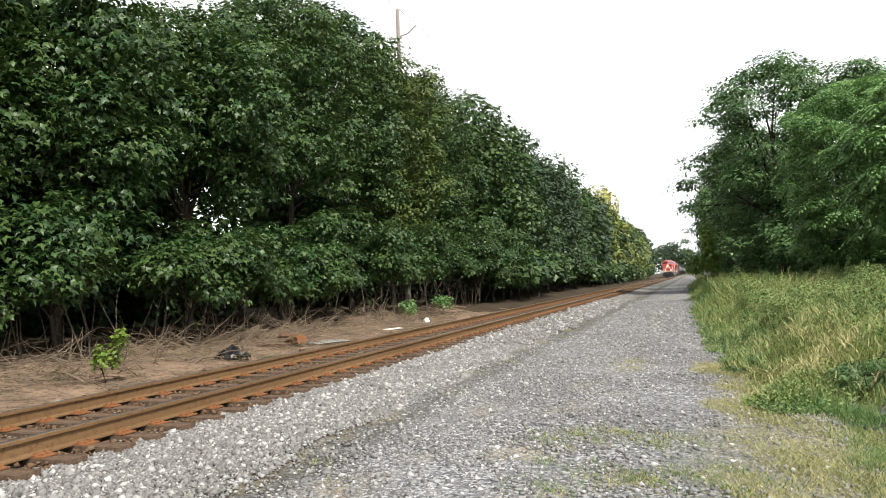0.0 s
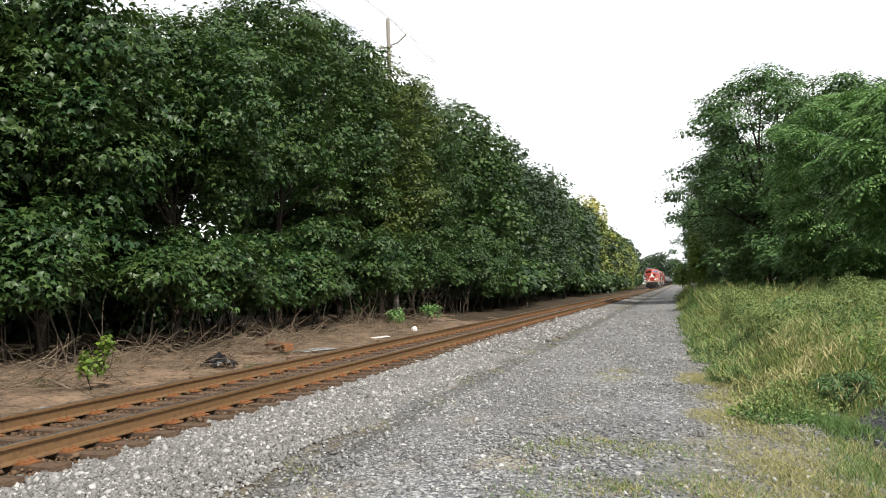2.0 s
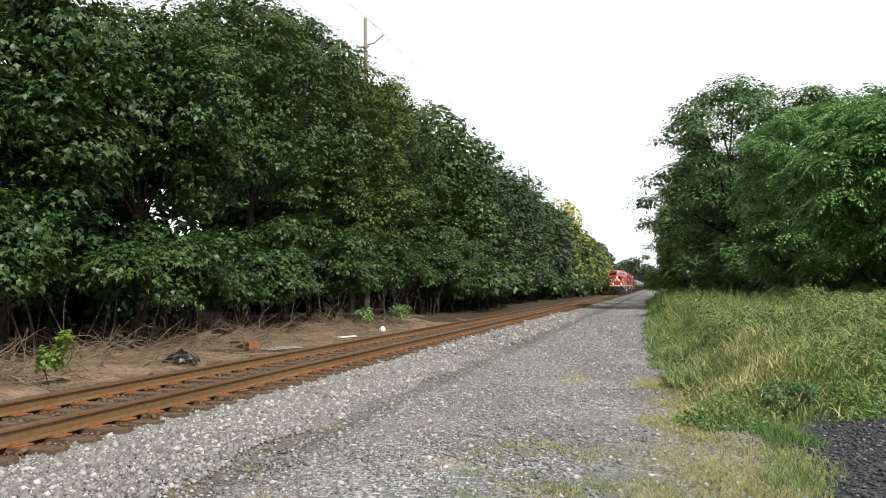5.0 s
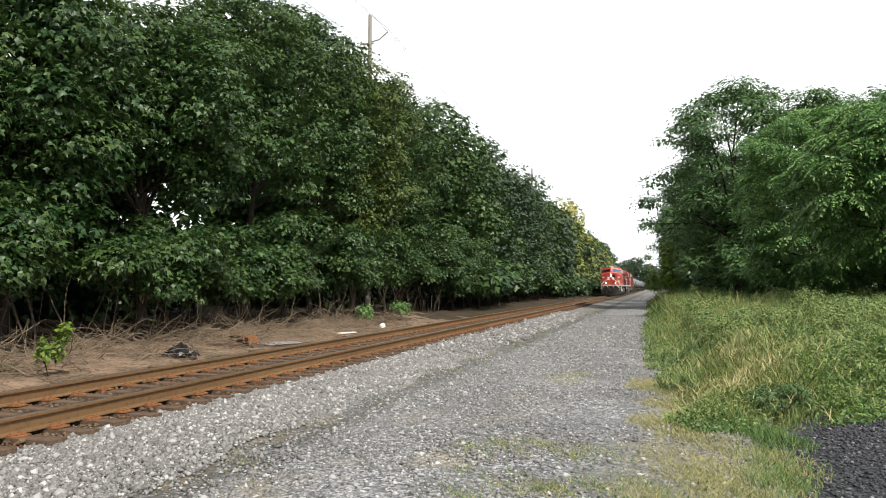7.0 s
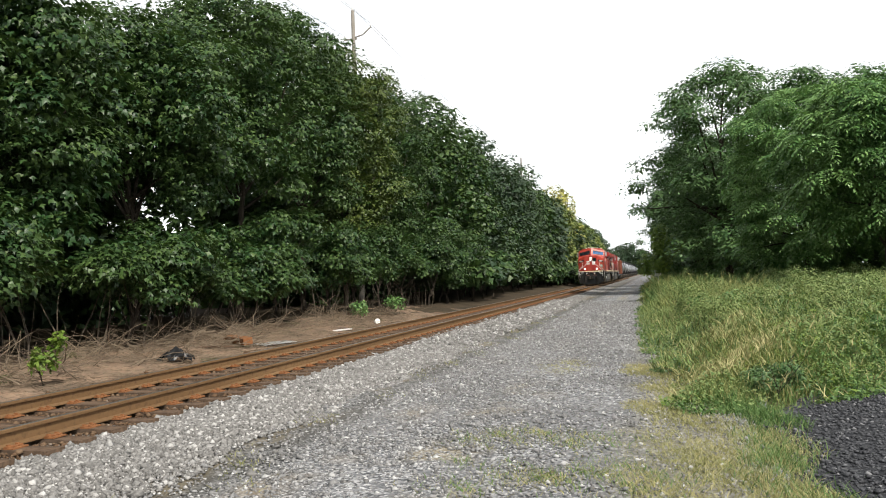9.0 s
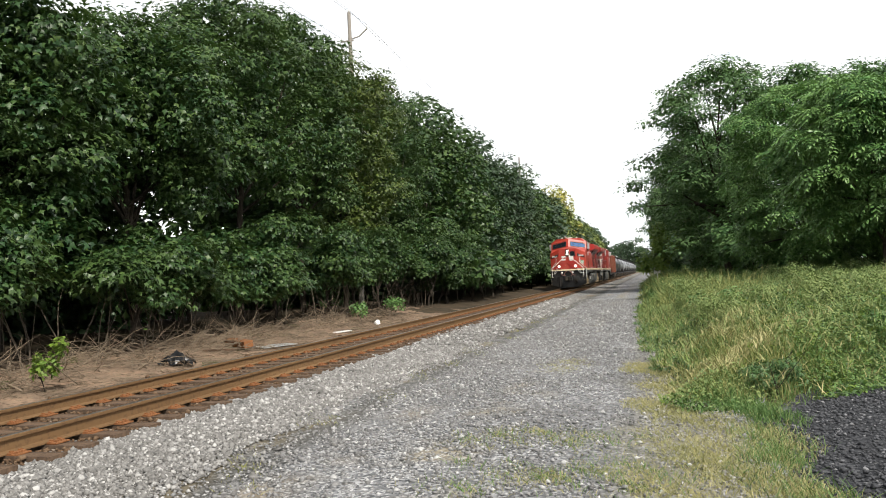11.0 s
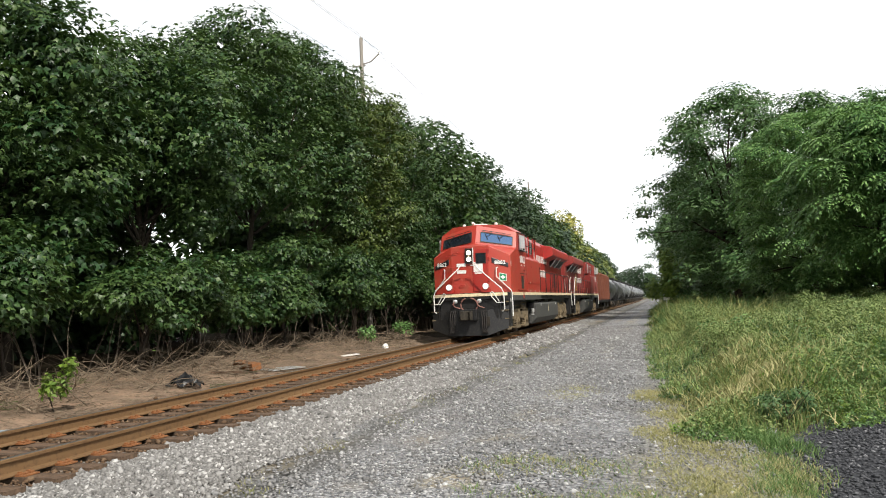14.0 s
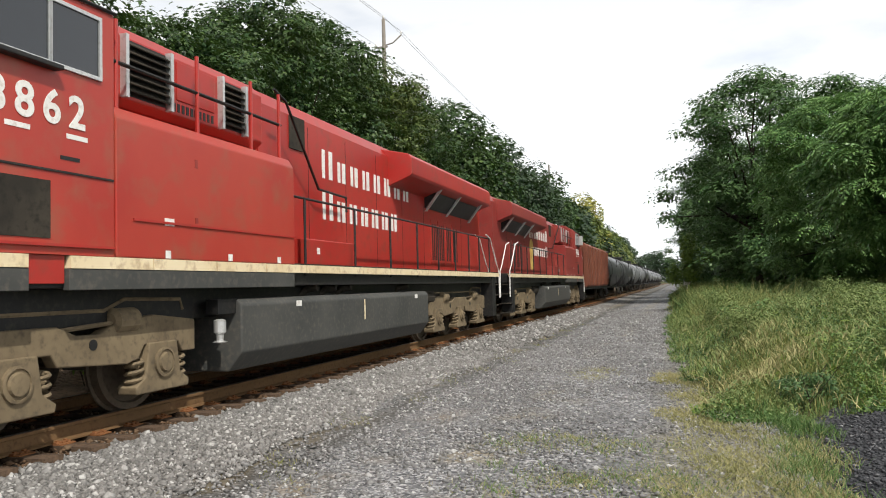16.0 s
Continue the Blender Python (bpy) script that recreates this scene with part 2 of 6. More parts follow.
M["stones"] = stone_mat("ballast_stones", [(0.0, (0.05, 0.049, 0.048)), (0.45, (0.135, 0.132, 0.130)), (0.82, (0.235, 0.231, 0.226)), (1.0, (0.58, 0.57, 0.56))])
M["pebbles"] = stone_mat("road_pebbles", [(0.0, (0.055, 0.056, 0.060)), (0.4, (0.145, 0.148, 0.156)), (0.8, (0.25, 0.254, 0.262)), (1.0, (0.62, 0.62, 0.62))])
M["ruststones"] = stone_mat("rusty_stones", [(0.0, (0.05, 0.030, 0.018)), (0.5, (0.115, 0.066, 0.036)), (0.94, (0.17, 0.115, 0.072)), (1.0, (0.30, 0.26, 0.22))], ((0.05, 0.03, 0.018), (0.20, 0.125, 0.07)))
# stones of the clearing, darkened to match its painted shade
M["lotstones"] = stone_mat("shaded_pebbles", [(0.0, (0.014, 0.015, 0.018)), (0.5, (0.034, 0.036, 0.042)), (0.88, (0.075, 0.077, 0.085)), (1.0, (0.33, 0.33, 0.34))], ((0.02, 0.021, 0.025), (0.16, 0.163, 0.175)))
M["soil"] = two_scale("bank_soil", (0.17, 0.125, 0.09), (0.30, 0.205, 0.14), (0.10, 0.077, 0.058), 1.3, 14, 0.95, 0, 0.15, 0.6, 0.03)
M["turf"] = two_scale("weedy_ground", (0.05, 0.065, 0.022), (0.10, 0.095, 0.042), (0.14, 0.115, 0.065), 0.5, 6, 0.95, 0, 0.1, 0.5, 0.03)
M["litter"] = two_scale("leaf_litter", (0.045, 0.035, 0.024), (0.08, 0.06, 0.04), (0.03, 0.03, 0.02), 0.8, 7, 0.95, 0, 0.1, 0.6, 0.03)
M["bark"] = two_scale("bark", (0.035, 0.028, 0.022), (0.06, 0.048, 0.036), (0.025, 0.02, 0.016), 2, 16, 0.95, 0, 0.15, 0.8, 0.03, (3, 3, 0.5))
M["twig"] = two_scale("dry_twigs", (0.13, 0.10, 0.07), (0.27, 0.21, 0.15), (0.07, 0.052, 0.038), 2, 20, 0.9, 0, 0.2, 0)
M["stem"] = two_scale("sapling_bark", (0.085, 0.068, 0.05), (0.14, 0.115, 0.088), (0.05, 0.04, 0.03), 2, 16, 0.9, 0, 0.2, 0.2, 0.01)
M["wire"] = two_scale("weathered_wire", (0.16, 0.16, 0.16), (0.2, 0.2, 0.2), (0.14, 0.14, 0.14), 2, 9, 0.6, 0.2, 0.4, 0)
M["wood"] = two_scale("pole_wood", (0.25, 0.225, 0.195), (0.33, 0.30, 0.265), (0.18, 0.16, 0.14), 2, 16, 0.9, 0, 0.2, 0.4, 0.01, (4, 4, 0.3))
M["maple"] = leaf_mat("maple_leaves", (0.009, 0.030, 0.009), (0.024, 0.068, 0.019), (0.080, 0.130, 0.034), 0.46)
M["maple_y"] = leaf_mat("yellowing_leaves", (0.024, 0.047, 0.010), (0.056, 0.092, 0.018), (0.12, 0.155, 0.036))
M["blue_g"] = leaf_mat("grey_green_leaves", (0.016, 0.036, 0.019), (0.032, 0.064, 0.033), (0.066, 0.105, 0.055))
M["gold"] = leaf_mat("golden_leaves", (0.20, 0.21, 0.045), (0.36, 0.35, 0.09), (0.50, 0.46, 0.14))
M["sumac"] = leaf_mat("compound_leaves", (0.034, 0.098, 0.026), (0.090, 0.205, 0.055), (0.195, 0.325, 0.10))
M["weed"] = leaf_mat("weed_leaves", (0.075, 0.125, 0.034), (0.155, 0.225, 0.066), (0.28, 0.335, 0.125), 0.65)
M["shade"] = leaf_mat("shade_tree_leaves", (0.026, 0.070, 0.022), (0.060, 0.135, 0.042), (0.13, 0.215, 0.078))
# brighter yellow-green: sunlight on the far hedge is put into the colour
M["far_sunlit"] = leaf_mat("sunlit_far_leaves", (0.07, 0.11, 0.025), (0.14, 0.19, 0.045), (0.24, 0.27, 0.075))
M["lime"] = leaf_mat("bright_leaves", (0.07, 0.13, 0.02), (0.13, 0.21, 0.03), (0.21, 0.30, 0.05))
M["grass"] = leaf_mat("grass_green", (0.032, 0.082, 0.018), (0.080, 0.165, 0.040), (0.17, 0.26, 0.080), 0.62)
M["straw"] = leaf_mat("grass_straw", (0.13, 0.16, 0.040), (0.24, 0.25, 0.070), (0.40, 0.375, 0.15), 0.7)
M["drystraw"] = leaf_mat("dry_verge_grass", (0.15, 0.165, 0.055), (0.29, 0.28, 0.115), (0.47, 0.42, 0.21), 0.7)
M["glass"], _nt, _b = base_mat("cab_glass", 0.04, 0.0, 0.8)
_b.inputs["Base Color"].default_value = (0.012, 0.016, 0.022, 1)
# pane whose blue base colour stands in for reflected sky
M["sky_windshield"], _nt, _b = base_mat("windshield_sky_tint", 0.03, 0.85, 0.8)
_b.inputs["Base Color"].default_value = (0.19, 0.33, 0.58, 1)
M["head"] = glow_mat("headlight_glow", (1.0, 0.90, 0.72), 4.0)
M["steel"] = two_scale("wheel_steel", (0.09, 0.07, 0.05), (0.14, 0.11, 0.08), (0.06, 0.05, 0.04), 3, 20, 0.6, 0.3, 0.4, 0.05, 0.003)
M["plastic"] = two_scale("black_plastic", (0.010, 0.011, 0.013), (0.02, 0.021, 0.024), (0.03, 0.03, 0.032), 3, 12, 0.3, 0, 0.5, 0.3, 0.02)
M["bluegrey"] = two_scale("faded_blue_plastic", (0.25, 0.33, 0.38), (0.35, 0.42, 0.46), (0.2, 0.26, 0.3), 3, 12, 0.6, 0, 0.4, 0.1, 0.01)


# ---- mesh helpers ----
def array_mesh(name, verts, faces, material, smooth=False):
    """A mesh from an (n, 3) array and an (m, k) array of vertex numbers."""
    me = bpy.data.meshes.new(name)
    v, f = np.asarray(verts, np.float32), np.asarray(faces, np.int32)
    me.vertices.add(len(v))
    me.vertices.foreach_set("co", v.ravel())
    me.loops.add(f.size)
    me.loops.foreach_set("vertex_index", f.ravel())
    me.polygons.add(len(f))
    me.polygons.foreach_set("loop_start", np.arange(len(f), dtype=np.int32) * f.shape[1])
    me.polygons.foreach_set("loop_total", np.full(len(f), f.shape[1], np.int32))
    if smooth:
        me.polygons.foreach_set("use_smooth", np.ones(len(f), bool))
    me.update(calc_edges=True)
    me.materials.append(material)
    return me


def part(name, bm, material, parent=None, label="", bevel=0.0, smooth=False):
    """Links a bmesh as one mesh object under a thing or a part."""
    bmesh.ops.recalc_face_normals(bm, faces=bm.faces)
    me = bpy.data.meshes.new(name)
    bm.to_mesh(me)
    bm.free()
    me.materials.append(material)
    if smooth:
        me.polygons.foreach_set("use_smooth", np.ones(len(me.polygons), bool))
    ob = new(name, me)
    if parent:
        ob.parent = parent
    if bevel:
        md = ob.modifiers.new("bevel", "BEVEL")
        md.width, md.segments, md.limit_method = bevel, 2, "ANGLE"
    if label:
        ob["label"] = label
    return ob


def box(bm, x0, x1, y0, y1, z0, z1):
    vs = [bm.verts.new((x, y, z)) for x in (x0, x1) for y in (y0, y1) for z in (z0, z1)]
    for f in ((0, 1, 3, 2), (4, 6, 7, 5), (0, 4, 5, 1), (2, 3, 7, 6), (0, 2, 6, 4), (1, 5, 7, 3)):
        bm.faces.new([vs[i] for i in f])
    return bm


def prism(bm, pts, axis, a, b):
    """A polygon drawn in the two other axes, in order, pushed from a to b along axis."""
    def at(p, c):
        return {"x": (c, p[0], p[1]), "y": (p[0], c, p[1]), "z": (p[0], p[1], c)}[axis]
    lo, hi = [bm.verts.new(at(p, a)) for p in pts], [bm.verts.new(at(p, b)) for p in pts]
    bm.faces.new(lo)
    bm.faces.new(hi[::-1])
    for i in range(len(pts)):
        j = (i + 1) % len(pts)
        bm.faces.new((lo[i], lo[j], hi[j], hi[i]))
    return bm


def tube(bm, path, r, n=8):
    """A round bar along a path of points."""
    path = [Vector(p) for p in path]
    rings = []
    for i, p in enumerate(path):
        d = (path[min(i + 1, len(path) - 1)] - path[max(i - 1, 0)]).normalized()
        up = Vector((0, 0, 1)) if abs(d.z) < 0.9 else Vector((1, 0, 0))
        s = d.cross(up).normalized()
        u = s.cross(d)
        rr = r[i] if isinstance(r, (list, tuple)) else r
        rings.append([bm.verts.new(p + (s * math.cos(k * 2 * math.pi / n) + u * math.sin(k * 2 * math.pi / n)) * rr) for k in range(n)])
    for a, b in zip(rings, rings[1:]):
        for k in range(n):
            bm.faces.new((a[k], a[(k + 1) % n], b[(k + 1) % n], b[k]))
    bm.faces.new(rings[0][::-1])
    bm.faces.new(rings[-1])
    return bm


def lathe(bm, centre, axis, profile, n=20):
    """A turned form: profile of (along, radius) about an axis through centre."""
    c = Vector(centre)
    d = {"x": Vector((1, 0, 0)), "y": Vector((0, 1, 0)), "z": Vector((0, 0, 1))}[axis]
    u = {"x": Vector((0, 1, 0)), "y": Vector((1, 0, 0)), "z": Vector((1, 0, 0))}[axis]
    w = d.cross(u)
    rings = [[bm.verts.new(c + d * a + (u * math.cos(k * 2 * math.pi / n) + w * math.sin(k * 2 * math.pi / n)) * max(r, 1e-4)) for k in range(n)] for a, r in profile]
    for a, b in zip(rings, rings[1:]):
        for k in range(n):
            bm.faces.new((a[k], a[(k + 1) % n], b[(k + 1) % n], b[k]))
    bm.faces.new(rings[0][::-1])
    bm.faces.new(rings[-1])
    return bm


def new_bm():
    return bmesh.new()


def empty(name, label, category, group=""):
    return tagged(new(name), label, category, group)


# ---- ground, bank, road, ballast ----
GX = np.array([-400, -60, -12, -8, -5, -3.2, -1.75, -1.4, 1.4, 1.7, 2.9, 3.4, 5.0, 6.9, 7.8, 9.0, 12, 40, 400.0])
GZ = np.array([0.4, 0.4, 0.4, 0.32, 0.12, -0.10, -0.25, -0.235, -0.235, -0.25, -0.33, -0.335, -0.30, -0.305, -0.28, -0.16, 0.05, 0.2, 0.2])


def ground_z(x, y):
    """The ground's height; open gravel lies flat beside the near end of the weeds."""
    z = np.interp(x, GX, GZ)
    near = np.clip((13.0 - y) / 2.0, 0, 1) * np.clip((x - 7.2) / 0.5, 0, 1)
    return z * (1 - near) - 0.30 * near


def sheet(name, xs, ys, material, lift=0.0, rough=0.0, edge=None):
    X, Y = np.meshgrid(xs, ys)
    if edge is not None:
        X = edge(X, Y)
    Z = ground_z(X, Y) + lift
    if rough:
        Z = Z + rough * (np.sin(X * 2.3 + Y * 0.7) + np.sin(X * 0.9 - Y * 1.9 + 1.3) + np.sin(X * 5.1 + Y * 4.3)) / 3
    nx, ny = len(xs), len(ys)
    i = np.arange(nx * ny).reshape(ny, nx)
    f = np.stack([i[:-1, :-1], i[:-1, 1:], i[1:, 1:], i[1:, :-1]], -1).reshape(-1, 4)
    return new(name, array_mesh(name, np.stack([X, Y, Z], -1).reshape(-1, 3), f, material, True))


YS = np.concatenate([np.arange(-40, 60, 1.0), np.arange(60, 200, 5.0), np.array([200, 260, 350, 600, 1000, 2000.0])])
GXS = np.concatenate([[-2000, -400, -120, -60, -30, -20, -16], np.arange(-12, 13, 0.5), [14, 16, 20, 30, 60, 120, 400, 2000]])
tagged(sheet("ground", GXS, YS, M["turf"], -0.03), "weedy green-brown soil stretching to the horizon", "ground", kind="structure")


def wavy(x0, x1):
    def f(X, Y):
        t = (X - x0) / (x1 - x0)
        w = 0.16 * np.sin(Y * 0.83) + 0.10 * np.sin(Y * 2.1 + 1) + 0.06 * np.sin(Y * 4.7)
        return X + w * np.clip(np.abs(t - 0.5) * 2, 0, 1) ** 2 * np.sign(t - 0.5) - np.clip((Y - 12) / 80, 0, 1) * np.clip(t, 0, 1) ** 2 * 1.1 * (x0 > 0)
    return f


YR = np.concatenate([np.arange(-30, 40, 0.4), np.arange(40, 120, 2.0), np.arange(120, 420, 10.0)])
tagged(sheet("bank", np.linspace(-5.6, -1.6, 14), YR[YR < 36], M["soil"], 0.0, 0.05, wavy(-5.6, -1.6)), "bare brown soil bank beside the track", "bank", kind="structure")
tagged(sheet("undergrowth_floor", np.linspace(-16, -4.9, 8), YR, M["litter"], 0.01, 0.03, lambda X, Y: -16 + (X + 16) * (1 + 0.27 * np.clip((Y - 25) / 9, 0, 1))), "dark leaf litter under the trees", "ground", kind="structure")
tagged(sheet("road", np.linspace(2.9, 7.85, 20), YR, M["road"], 0.012, 0.012, wavy(2.9, 7.85)), "grey compacted gravel lane beside the track", "road", kind="structure")
tagged(sheet("ballast", np.linspace(-1.95, 3.7, 20), YR, M["ballast"], -0.004, 0.012, wavy(-1.95, 3.7)), "pale crushed-stone ballast bed of the track", "ballast", kind="structure")
tagged(sheet("gravel_lot", np.linspace(7.9, 16.0, 16), np.arange(-20, 13.2, 0.3), M["lot"], 0.004, 0.01, lambda X, Y: X - 0.45 + 0.10 * np.sin(Y * 1.7) + 0.06 * np.sin(Y * 5.1) + np.clip(Y - 8.0, 0, 9) * 0.74), "loose gravel clearing beside the weeds, shade put into its dark colour", "gravel", kind="structure")


# ---- track ----
RAIL_PROFILE = [(-0.075, -0.172), (0.075, -0.172), (0.075, -0.160), (0.012, -0.142), (0.010, -0.045), (0.036, -0.036), (0.037, -0.006), (0.030, -0.0015), (-0.030, -0.0015), (-0.037, -0.006), (-0.036, -0.036), (-0.010, -0.045), (-0.012, -0.142), (-0.075, -0.160)]


def rail(x):
    bm = prism(new_bm(), [(x + a, b) for a, b in RAIL_PROFILE], "y", -40, 420)
    ob = part("rail", bm, M["rail"], None)
    tagged(ob, "rusty steel rail with a worn bright head", "rail", "rails of the track", kind="structure")
    cap = prism(new_bm(), [(x - 0.029, -0.0012), (x + 0.029, -0.0012), (x + 0.024, 0.0014), (x - 0.024, 0.0014)], "y", -40, 420)
    part("rail_head", cap, M["railtop"], ob, "worn shiny running surface")
    return ob


rail(0.7525)
rail(-0.7525)

TIE_STEP = 0.508
rng = np.random.default_rng(7)


def tie_mesh():
    bm = box(new_bm(), -1.30, 1.30, -0.112, 0.112, -0.36, -0.176)
    bmesh.ops.subdivide_edges(bm, edges=[e for e in bm.edges if abs(e.verts[0].co.x - e.verts[1].co.x) > 1], cuts=7)
    for v in bm.verts:
        v.co += Vector((0.02 * noise.noise(v.co * 9), 0.016 * noise.noise(v.co * 5 + Vector((3, 0, 0))), 0.010 * noise.noise(v.co * 6 + Vector((0, 7, 0)))))
    bmesh.ops.recalc_face_normals(bm, faces=bm.faces)
    me = bpy.data.meshes.new("sleeper")
    bm.to_mesh(me)
    bm.free()
    me.materials.append(M["tie"])
    return me


def plate_mesh():
    bm = box(new_bm(), -0.19, 0.19, -0.095, 0.095, -0.178, -0.164)
    for sx in (-1, 1):
        for sy in (-1, 1):
            box(bm, sx * 0.095 - 0.016, sx * 0.095 + 0.016, sy * 0.055 - 0.014, sy * 0.055 + 0.014, -0.166, -0.138)
            box(bm, sx * 0.150 - 0.013, sx * 0.150 + 0.013, sy * 0.03 - 0.013, sy * 0.03 + 0.013, -0.166, -0.148)
    box(bm, -0.125, -0.080, -0.095, 0.095, -0.166, -0.152)
    box(bm, 0.080, 0.125, -0.095, 0.095, -0.166, -0.152)
    bmesh.ops.recalc_face_normals(bm, faces=bm.faces)
    me = bpy.data.meshes.new("tie_plate")
    bm.to_mesh(me)
    bm.free()
    me.materials.append(M["plate"])
    return me


def sleepers():
    tm, pm = [tie_mesh() for _ in range(3)], plate_mesh()
    root = empty("track_bed", "weathered wooden sleepers with rusty plates under the rails", "track")
    root["kind"] = "structure"
    for i in range(150):
        y = 1.0 + i * TIE_STEP
        t = new("sleeper", tm[i % 3])
        t.parent = root
        t.matrix_basis = pose(rng.uniform(-0.05, 0.05), y, rng.uniform(-0.012, 0.004), 0, 0, rng.uniform(-1.0, 1.0))
        for x in (0.7525, -0.7525):
            p = new("tie_plate", pm)
            p.parent = root
            p.matrix_basis = pose(x, y, 0)
    bm = new_bm()
    for i in range(300):
        y = 1.0 + (150 + i) * TIE_STEP
        box(bm, -1.3, 1.3, y - 0.11, y + 0.11, -0.36, -0.178)
    far = part("far_sleepers", bm, M["tie"], root)
    far["kind"] = "stuff"


sleepers()


# ---- loose stones ----
def stones(name, n, area, size, flat, material, label, sink=0.35, density=None, coarse=False, lift=0.0):
    """Angular stones strewn over an area (x0, x1, y0, y1), joined."""
    r = np.random.default_rng(sum(map(ord, name)))
    x0, x1, y0, y1 = area
    X, Y = r.uniform(x0, x1, n * 3), r.uniform(y0, y1, n * 3)
    keep = r.random(n * 3) < (density(X, Y) if density else 1.0)
    X, Y = X[keep][:n], Y[keep][:n]
    n = len(X)
    p = (1 + 5 ** 0.5) / 2
    base = np.array([(-1, p, 0), (1, p, 0), (-1, -p, 0), (1, -p, 0), (0, -1, p), (0, 1, p), (0, -1, -p), (0, 1, -p), (p, 0, -1), (p, 0, 1), (-p, 0, -1), (-p, 0, 1)]) / 1.9
    tri = np.array([(0, 11, 5), (0, 5, 1), (0, 1, 7), (0, 7, 10), (0, 10, 11), (1, 5, 9), (5, 11, 4), (11, 10, 2), (10, 7, 6), (7, 1, 8), (3, 9, 4), (3, 4, 2), (3, 2, 6), (3, 6, 8), (3, 8, 9), (4, 9, 5), (2, 4, 11), (6, 2, 10), (8, 6, 7), (9, 8, 1)])
    if coarse:  # small or distant stones need only eight faces
        base = np.array([(1, 0, 0), (-1, 0, 0), (0, 1, 0), (0, -1, 0), (0, 0, 1), (0, 0, -1)]) * 1.15
        tri = np.array([(0, 2, 4), (2, 1, 4), (1, 3, 4), (3, 0, 4), (2, 0, 5), (1, 2, 5), (3, 1, 5), (0, 3, 5)])
    k = len(base)
    V = base[None] * r.uniform(0.55, 1.3, (n, k, 1))
    s = size * r.lognormal(0, 0.35, n)
    V = V * (s[:, None] * np.stack([r.uniform(0.7, 1.3, n), r.uniform(0.7, 1.3, n), np.full(n, flat)], -1))[:, None, :]
    a, b = r.uniform(0, 6.283, n), r.normal(0, 0.35, n)
    ca, sa, cb, sb = np.cos(a)[:, None], np.sin(a)[:, None], np.cos(b)[:, None], np.sin(b)[:, None]
    x, y, z = V[..., 0], V[..., 1] * cb - V[..., 2] * sb, V[..., 1] * sb + V[..., 2] * cb
    P = np.stack([x * ca - y * sa + X[:, None], x * sa + y * ca + Y[:, None], z + (ground_z(X, Y) + lift + s * flat * (0.9 - sink))[:, None]], -1)
    F = (tri[None] + (np.arange(n) * k)[:, None, None]).reshape(-1, 3)
    return tagged(new(name, array_mesh(name, P.reshape(-1, 3), F, material)), label, "stones", kind="stuff")


def off_rail(X, Y):
    return np.where((np.abs(np.abs(X) - 0.7525) < 0.10), 0.0, np.where((np.abs(X) < 1.32) & (np.abs(((Y - 1.0) / TIE_STEP + 0.5) % 1 - 0.5) < 0.22), 0.03, 1.0))


stones("ballast_stones", 62000, (1.15, 3.7, 2.5, 17.0), 0.0175, 0.75, M["stones"], "loose pale grey crushed ballast stones", 0.35, lambda X, Y: off_rail(X, Y) * np.clip(1.5 - (X - 1.2) / 1.65, 0.04, 1) * np.where(X + 0.12 * np.sin(Y * 2.1) > 2.85, 0.10, 1), True)
stones("ballast_stones_far", 13000, (1.15, 3.5, 17.0, 46.0), 0.034, 0.75, M["stones"], "loose pale grey crushed ballast stones", 0.35, lambda X, Y: np.clip(1.5 - (X - 1.2) / 1.6, 0.04, 1) * np.where(X > 2.8, 0.12, 1), True)
stones("ballast_stones_between", 24000, (-1.9, 1.2, 3.0, 26.0), 0.018, 0.7, M["ruststones"], "rust-stained crushed stones between the sleepers", -0.6, off_rail, True)
stones("road_pebbles", 38000, (2.7, 7.7, 2.5, 19.0), 0.0135, 0.6, M["pebbles"], "small loose grey stones on the lane", 0.45, lambda X, Y: np.clip(1.2 - (X - 2.7) / 5, 0.35, 1) * np.where(X < 3.3, 0.3, 1), True, 0.014)
stones("road_pebbles_far", 15000, (3.3, 6.4, 18.5, 44.0), 0.019, 0.6, M["pebbles"], "small loose grey stones on the lane", 0.45, lambda X, Y: np.clip(1.4 - (Y - 18) / 30, 0.1, 1), True, 0.014)
stones("lot_pebbles", 20000, (7.7, 13.0, 3.5, 12.0), 0.0135, 0.6, M["lotstones"], "loose stones on the clearing, coloured dark for shade", 0.45, lambda X, Y: ((X - 7.85 - np.clip(Y - 8.0, 0, 9) * 0.74) > 0) * 1.0, True, 0.008)


# ---- leaves ----
LOBED = (np.array([(0, 0, 0), (0.50, 0.28, -0.10), (0.20, 0.50, 0.04), (0, 1.0, -0.16), (-0.20, 0.50, 0.04), (-0.50, 0.28, -0.10), (0, 0.36, 0.07)]), np.array([(0, 1, 2, 6), (6, 2, 3, 4), (6, 4, 5, 0)]))
MAPLE = (np.array([(0, 0, 0), (0.52, 0.30, 0.10), (0.22, 0.58, 0.05), (0, 1.0, -0.06), (-0.22, 0.58, 0.05), (-0.52, 0.30, 0.10)]), np.array([(0, 1, 2, 3), (0, 3, 4, 5)]))
OVAL = (np.array([(0, 0, 0), (0.26, 0.45, 0.05), (0, 1.0, -0.05), (-0.26, 0.45, 0.05)]), np.array([(0, 1, 2, 3)]))


